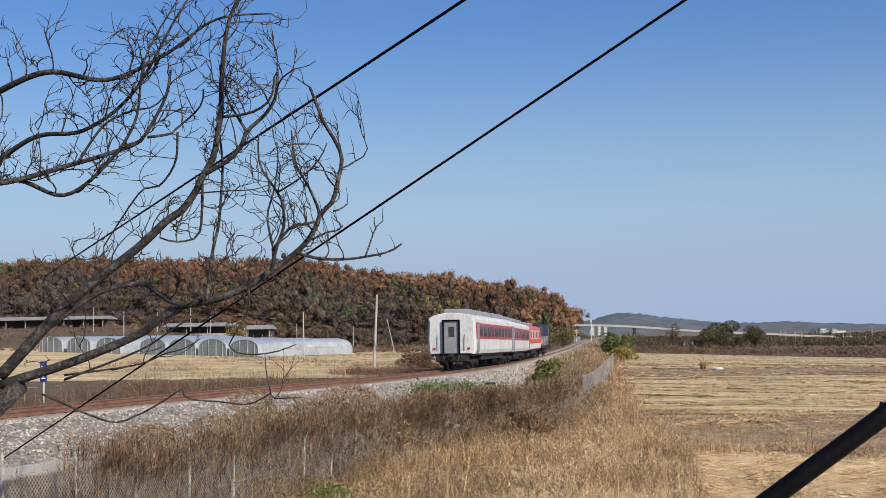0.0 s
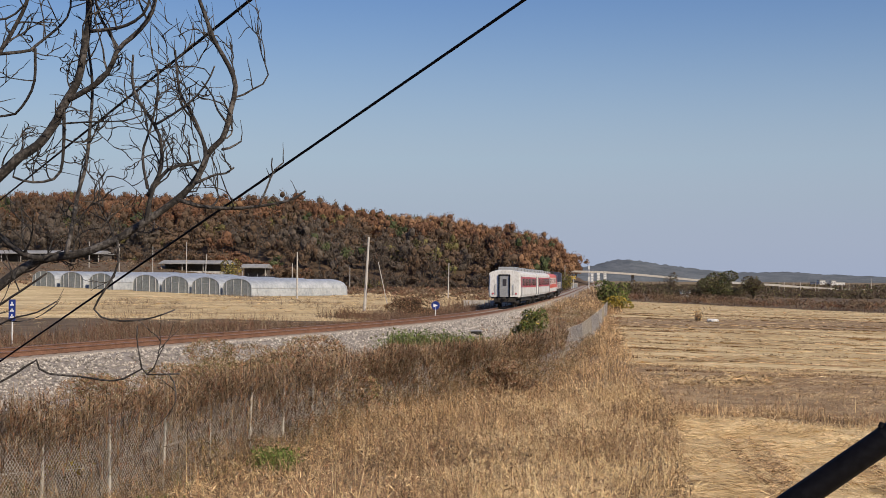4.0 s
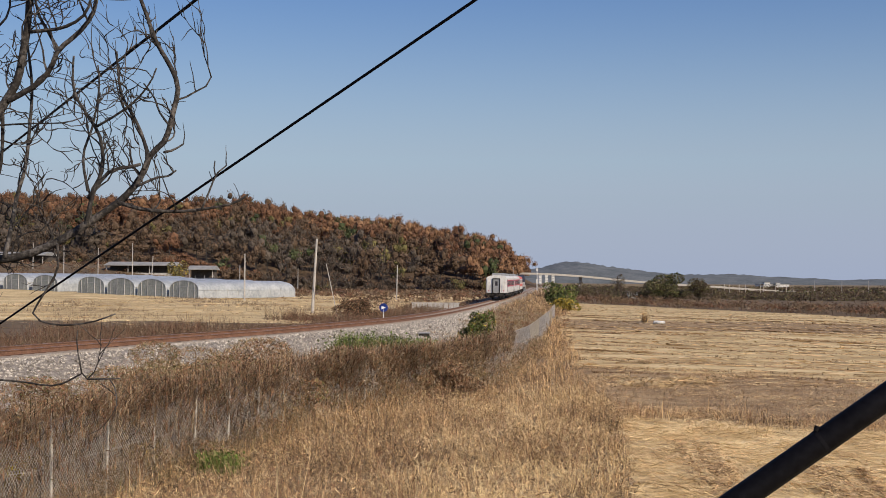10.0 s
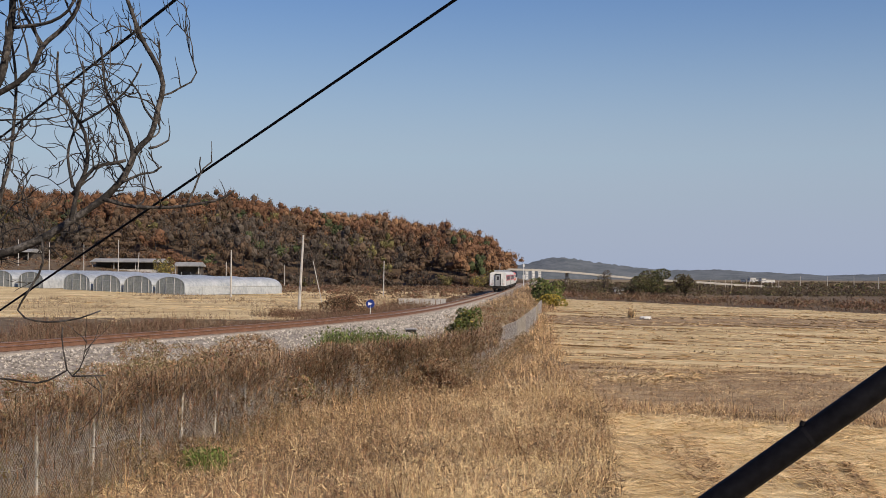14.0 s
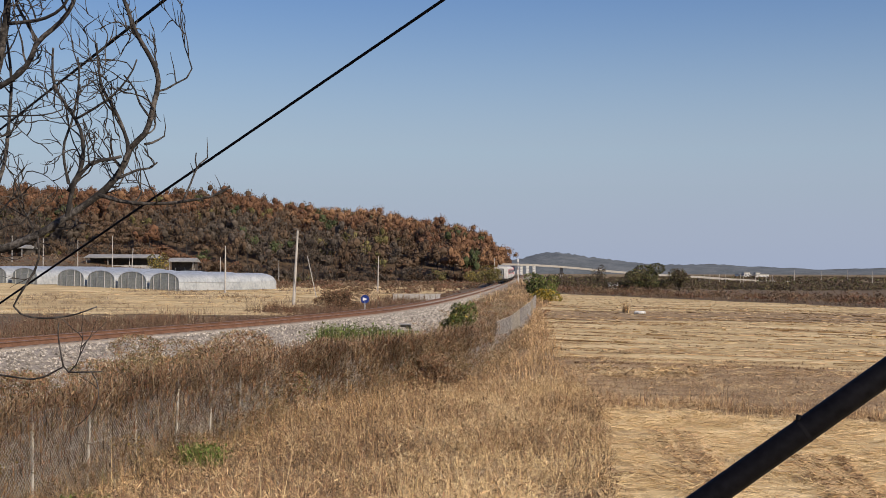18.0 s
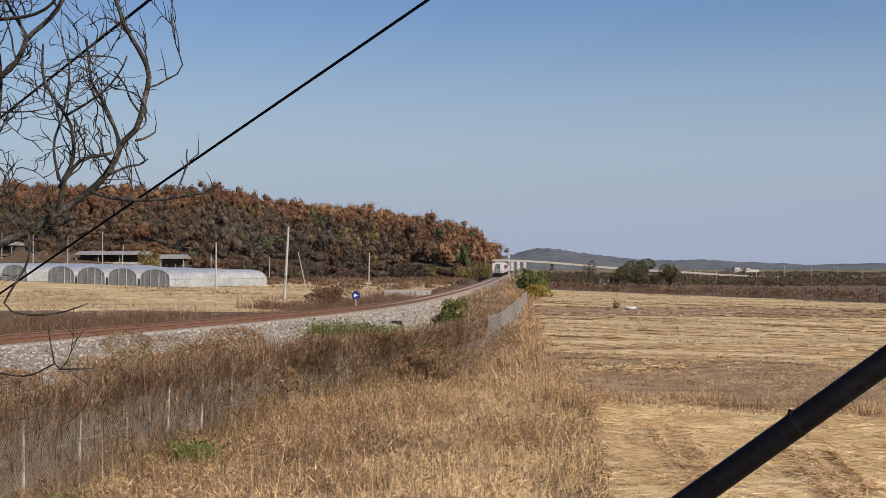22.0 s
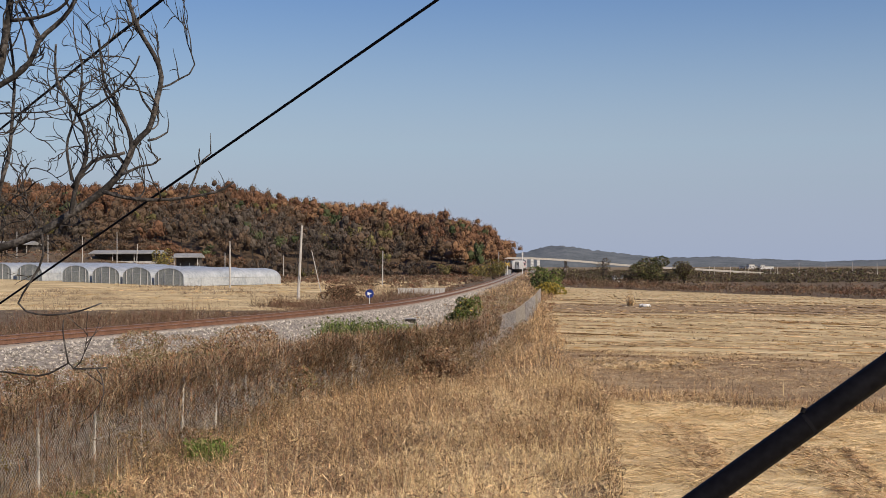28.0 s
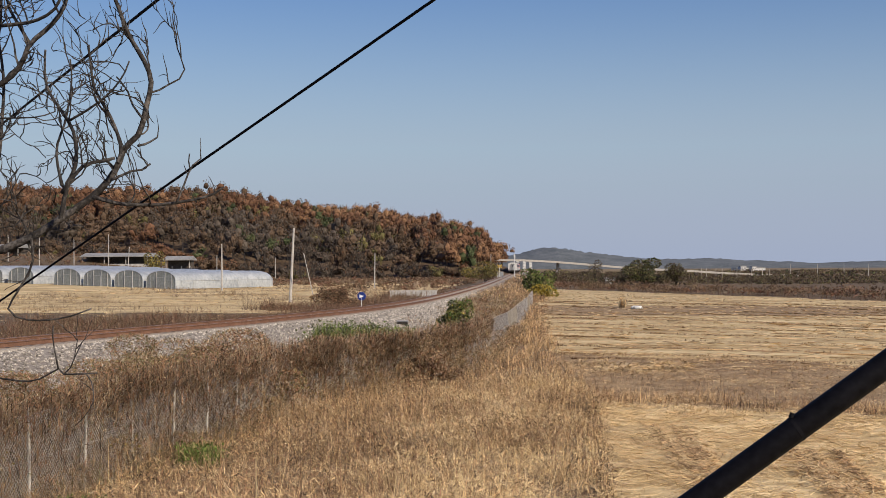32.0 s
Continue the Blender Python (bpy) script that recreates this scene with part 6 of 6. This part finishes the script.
# ---- far things ----
def make_far_hills():
    xs = np.linspace(-900, 2400, 700)
    crest = np.interp(xs, [-900, -20, 108, 139, 178, 215, 266, 366, 426, 555, 616, 706, 766, 901, 1300, 2400], [20, 24, 26, 30, 40, 46, 38, 25, 18.5, 20.5, 15.5, 12.5, 9, 12.5, 18, 24])
    rows = [(0, -2), (.3, 30), (.5, 60), (.68, 95), (.85, 130), (.94, 165), (1, 200), (.9, 330), (.4, 500)]
    v = []
    for a, dy in rows:
        lumps = np.convolve(rng.uniform(-1, 1, len(xs) + 8), np.ones(9) / 3, "valid") * .3 + rng.uniform(-1.8, 1.8, len(xs)) * (a > .9)
        v.append(np.stack([xs, np.full(len(xs), (1450.0 + dy) * DEPTH), np.maximum(crest, 4) * a + lumps * min(1, a * 3) - (2 if a == 0 else 0)], 1))
    v = np.concatenate(v)
    n = len(xs)
    i = np.arange(len(rows) - 1)[:, None] * n + np.arange(n - 1)[None]
    f = np.stack([i, i + 1, i + n + 1, i + n], -1).reshape(-1, 4)
    tagged(new("backdrop", array_mesh("backdrop", v, f, M["hazy_far_wood"], smooth=True)), "distant wooded hills with blue-grey haze in their colour", "hills", kind="structure")


make_far_hills()


def make_road():
    """The road that climbs to a bridge over the railway."""
    road = thing("elevated_road", pose(0, 0, 0), "pale concrete viaduct road climbing to a bridge", "road", kind="structure")
    line = smooth_line([(190, 275, -1.2), (140, 275, -.1), (104, 275, 1.2), (85, 275, 2.4), (63, 275, 3.6), (40, 275, 5.6), (24, 275, 6.5), (4, 276, 6.6), (-14, 278, 6.6)], 2.0)
    line[:, 1] *= DEPTH
    line = smooth_line(line[::4], 4.0)
    deck = sweep(line, [(-3, -.1), (-3, 0), (3, 0), (3, -.1), (-3, -.1)], "deck", M["far_land"])
    part("deck", deck, None, road, "weathered road deck")
    for side in (-2.95, 2.95):
        part("guard_rail", sweep(line, [(side - .08, -.35), (side - .08, .3), (side + .08, .3), (side + .08, -.35)], "guard_rail", M["post_grey"]), None, road, "pale concrete parapet")
    pier = Build().box(-.5, .5, -.5, .5, -9, .72).mesh("pier", M["concrete"])
    for i in range(2, len(line), 12):
        part("pier", pier, None, road, at=pose(*(line[i] + np.array([0, 0, -.9]))))


make_road()


def block(name, x, y, w, d, h, z, label, category, wall="white_paint", storeys=2, cols=4):
    b = thing(name, pose(x, y * DEPTH, z), label, category)
    part("wall", Build().box(-w / 2, w / 2, 0, d, -1, h), M[wall], b)
    part("roof", Build().box(-w / 2 - .3, w / 2 + .3, -.3, d + .3, h, h + .35), M["roof_sheet"], b)
    for s in range(storeys):
        for c in range(cols):
            x0 = -w / 2 + w * (c + .2) / cols
            z0 = h * (s + .35) / storeys
            part("window", Build().box(x0, x0 + w / cols * .6, -.08, .05, z0, z0 + h / storeys * .32), M["grey_paint"], b)
    return b


# white works beyond the road, and flats behind the bridge
block("factory", 226, 590, 21, 20, 4.6, -2.0, "long white factory beyond the road", "building", storeys=1, cols=8)
block("factory", 219.5, 588, 4, 8, 6.0, -2.0, "white block on the factory", "building", storeys=2, cols=2)
block("factory", 227.5, 588, 3, 8, 5.6, -2.0, "white block on the factory", "building", storeys=2, cols=2)
for x, h in ((76, 11), (83, 12.5), (90, 10.5)):
    block("apartment_building", x, 860, 3.0, 9, h, 0, "distant white block of flats", "building", storeys=4, cols=2)
block("shed", 36.6, 178, 2.0, 3, 1.25, .1, "small white shed with a dark opening", "shed", storeys=1, cols=1)


def make_barn():
    """Open farm sheds on the rise behind the greenhouses."""
    for x, y, z, w, d, h, lab in ((-152, 226, 6.2, 58, 12, 4.4, "long open barn with a pale sheet roof"), (-89, 212, 4.6, 18, 9, 3.0, "low grey-roofed farm shed"),
                                  (-67, 196, 3.2, 5.8, 6, 3.2, "open shelter with a flat concrete roof")):
        b = thing("farm_shed", pose(x, y * DEPTH, z), lab, "shed", "farm sheds")
        part("roof", Build().prism([(-.8, h), (d / 2, h + .9), (d + .8, h), (d + .8, h - .2), (-.8, h - .2)], -w / 2 - .5, w / 2 + .5, axis="x"), M["roof_sheet"], b, "pale sheet roof")
        part("back_wall", Build().box(-w / 2, w / 2, d * .4, d, -3, h - .2), M["dark_wall"], b, "dark interior wall")
        part("base_wall", Build().box(-w / 2, w / 2, .2, .45, -4, .9), M["concrete"], b, "low block wall")
        for i in range(int(w / 5.8) + 1):
            xx = -w / 2 + i * 5.8
            part("column", Build().box(xx - .08, xx + .08, 0, .2, -3, h - .2), M["concrete"], b)


make_barn()

for x, y, h, r, lean in ((-97, 205, 7, .13, 0), (-106, 205, 7.2, .13, 0), (-88, 205, 9, .14, 0), (-81, 200, 7, .14, 3), (-118, 212, 7, .13, 0), (-52, 178, 6.5, .12, 0),
                         (-48, 220, 6.5, .12, 0), (-13, 140, 6.2, .12, 1), (12.6, 232, 7.5, .12, 0),
                         (112.5, 260, 4.6, .12, 0), (121.3, 260, 4.6, .12, 0), (130, 260, 4.7, .12, 0), (138, 260, 4.5, .12, 0), (146, 260, 4.6, .12, 0)):
    make_pole(x, y, h, r, lean, "thin pale concrete pole on the farmland")


def make_post(x, y, h):
    p = thing("roadside_post", pose(x, y * DEPTH, -.2), "thin pale post below the raised road", "post", "posts below the road")
    part("shaft", Build().tube([(0, 0, 0), (0, 0, h + .2)], [.1, .08], 6), M["galv"], p)
    part("cap", Build().tube([(0, 0, h + .2), (0, 0, h + .26)], [.09, .03], 6), M["galv"], p)


for i, x in enumerate((80.0, 81.6, 84.6, 86.6, 91.2, 92.2, 95.9, 99.3, 101.4)):
    make_post(x, 250, 3.4 - .04 * i)


def make_sign(x, y):
    z = gz(x, y)
    s = thing("railway_sign", pose(x, y * DEPTH, z), "round blue sign with a white arrow on a post", "sign")
    part("post", Build().tube([(0, 0, -.1), (0, 0, 1.25)], .035, 8), M["white_paint"], s, "white post")
    d = part("disc", Build().tube([(0, -.03, 1.3), (0, .0, 1.3)], .33, 28), M["blue_sign"], s, "blue round plate")
    part("symbol", Build().prism([(-.16, 1.16), (.18, 1.3), (-.16, 1.44)], -.042, -.032), M["white_sign"], d, "white arrow")


make_sign(-6.6, 60.6)


def make_name_board(x, y):
    z = gz(x, y)
    s = thing("trackside_board", pose(x, y * DEPTH, z), "narrow blue upright board with white marks on a post", "sign")
    part("post", Build().tube([(0, 0, -.1), (0, 0, 2.4)], .04, 8), M["white_paint"], s, "white post")
    d = part("plate", Build().box(-.17, .17, -.07, -.04, 1.35, 2.4, c=.01), M["blue_sign"], s, "blue plate")
    for i in range(3):
        part("mark", Build().box(-.1, .1, -.082, -.07, 1.5 + i * .3, 1.56 + i * .3).box(-.03, .03, -.082, -.07, 1.58 + i * .3, 1.68 + i * .3), M["white_sign"], d, "white mark")


make_name_board(-25.3, 38.5)


def make_edging():
    """Concrete edging at the foot of the ballast."""
    e = thing("concrete_edging", pose(0, 0, 0), "weathered concrete edging at the foot of the ballast", "kerb")
    block_mesh = Build().box(-.1, .1, -.98, .98, -.3, .18, c=.02).mesh("block", M["concrete"])
    t = np.gradient(TRACK, axis=0)
    for i in range(24, 64, 2):
        p, d = TRACK[i], t[i] / np.hypot(t[i][0], t[i][1])
        x, y = p[0] + 5.6 * d[1], p[1] - 5.6 * d[0]
        part("block", block_mesh, None, e, at=pose(x, y, gz(x, y / DEPTH) + .1, 0, 0, -math.degrees(math.atan2(d[0], d[1]))))


make_edging()


def make_crossing():
    x, y = 13.4, 205
    z = gz(x, y)
    s = thing("crossing_sign", pose(x, y * DEPTH, z), "yellow level-crossing cross on a post", "sign")
    part("post", Build().tube([(0, 0, -.1), (0, 0, 3.6)], .08, 8), M["white_paint"], s)
    for a in (35, -35):
        part("board", Build().box(-.7, .7, -.1, -.05, -.11, .11), M["yellow_sign"], s, "yellow cross board", at=pose(0, 0, 3.2, 0, a, 0))
    b = thing("relay_cabinet", pose(x + .3, (y + 2) * DEPTH, z), "grey relay cabinet at the level crossing", "cabinet")
    part("body", Build().box(-.8, .8, -.5, .5, -.1, 1.8, c=.05), M["galv"], b)
    part("door", Build().box(-.7, .7, -.53, -.5, .1, 1.7), M["grey_paint"], b)
    p = thing("signal_mast", pose(17.3, 205 * DEPTH, gz(17.3, 205)), "slim white mast at the level crossing", "mast")
    part("shaft", Build().tube([(0, 0, -.2), (0, 0, 6.6)], [.13, .09], 8), M["white_paint"], p)
    part("lamp_box", Build().box(-.28, .28, -.25, .1, 2.4, 3.6, c=.05).box(-.2, .2, -.25, .1, 5.6, 6.3, c=.04), M["white_paint"], p)


make_crossing()


def make_wall_low():
    w = thing("guard_wall", pose(-4.2, 93 * DEPTH, gz(-4.2, 93), 0, 0, 0), "low pale concrete guard fence beyond the track", "fence")
    for i in range(9):
        part("panel", Build().box(-2.6 + i * .62, -2.05 + i * .62, -.05, .05, -.1, .85, c=.02), M["concrete"], w)
    part("rail", Build().box(-2.7, 3.0, -.06, .06, .85, .95), M["concrete"], w)
    c = thing("headwall", pose(-2.95, 28.4 * DEPTH, .5), "weathered concrete culvert headwall in the weeds", "wall")
    part("wall", Build().box(-.95, .95, -.15, .15, -.6, .45, c=.03), M["concrete"], c)
    part("coping", Build().box(-1.05, 1.05, -.22, .22, .45, .58, c=.03), M["concrete"], c)
    b = thing("trackside_box", pose(-2.6, 45.5 * DEPTH, gz(-2.6, 45.5)), "small grey trackside cable box", "box")
    part("body", Build().box(-.3, .3, -.2, .2, -.1, .4, c=.03), M["iron"], b, "dark grey box")
    part("lid", Build().box(-.33, .33, -.23, .23, .4, .46, c=.02), M["grey_paint"], b)


make_wall_low()


def make_sack():
    r = random.Random(2)
    b = Build()
    for i in range(7):
        x, y, s = r.uniform(-.35, .35), r.uniform(-.3, .3), r.uniform(.14, .24)
        b.tube([(x - s, y, .06), (x - s * .5, y, s * .8), (x + s * .5, y + .05, s), (x + s, y, .05)], [s * .5, s * .8, s * .75, s * .4], 7)
    tagged(new("sack", b.mesh("sack", M["white_paint"], True)), "crumpled white sack on the stubble", "sack").matrix_basis = pose(17.9, 75 * DEPTH, gz(17.9, 75))


make_sack()
make_clump("reed_tuft", 17.2, 78, .3, .4, 160, 1.0, ["straw_pale", "straw", "weed_grey"], "pale tuft of dry reeds in the field", "reeds")


motions()
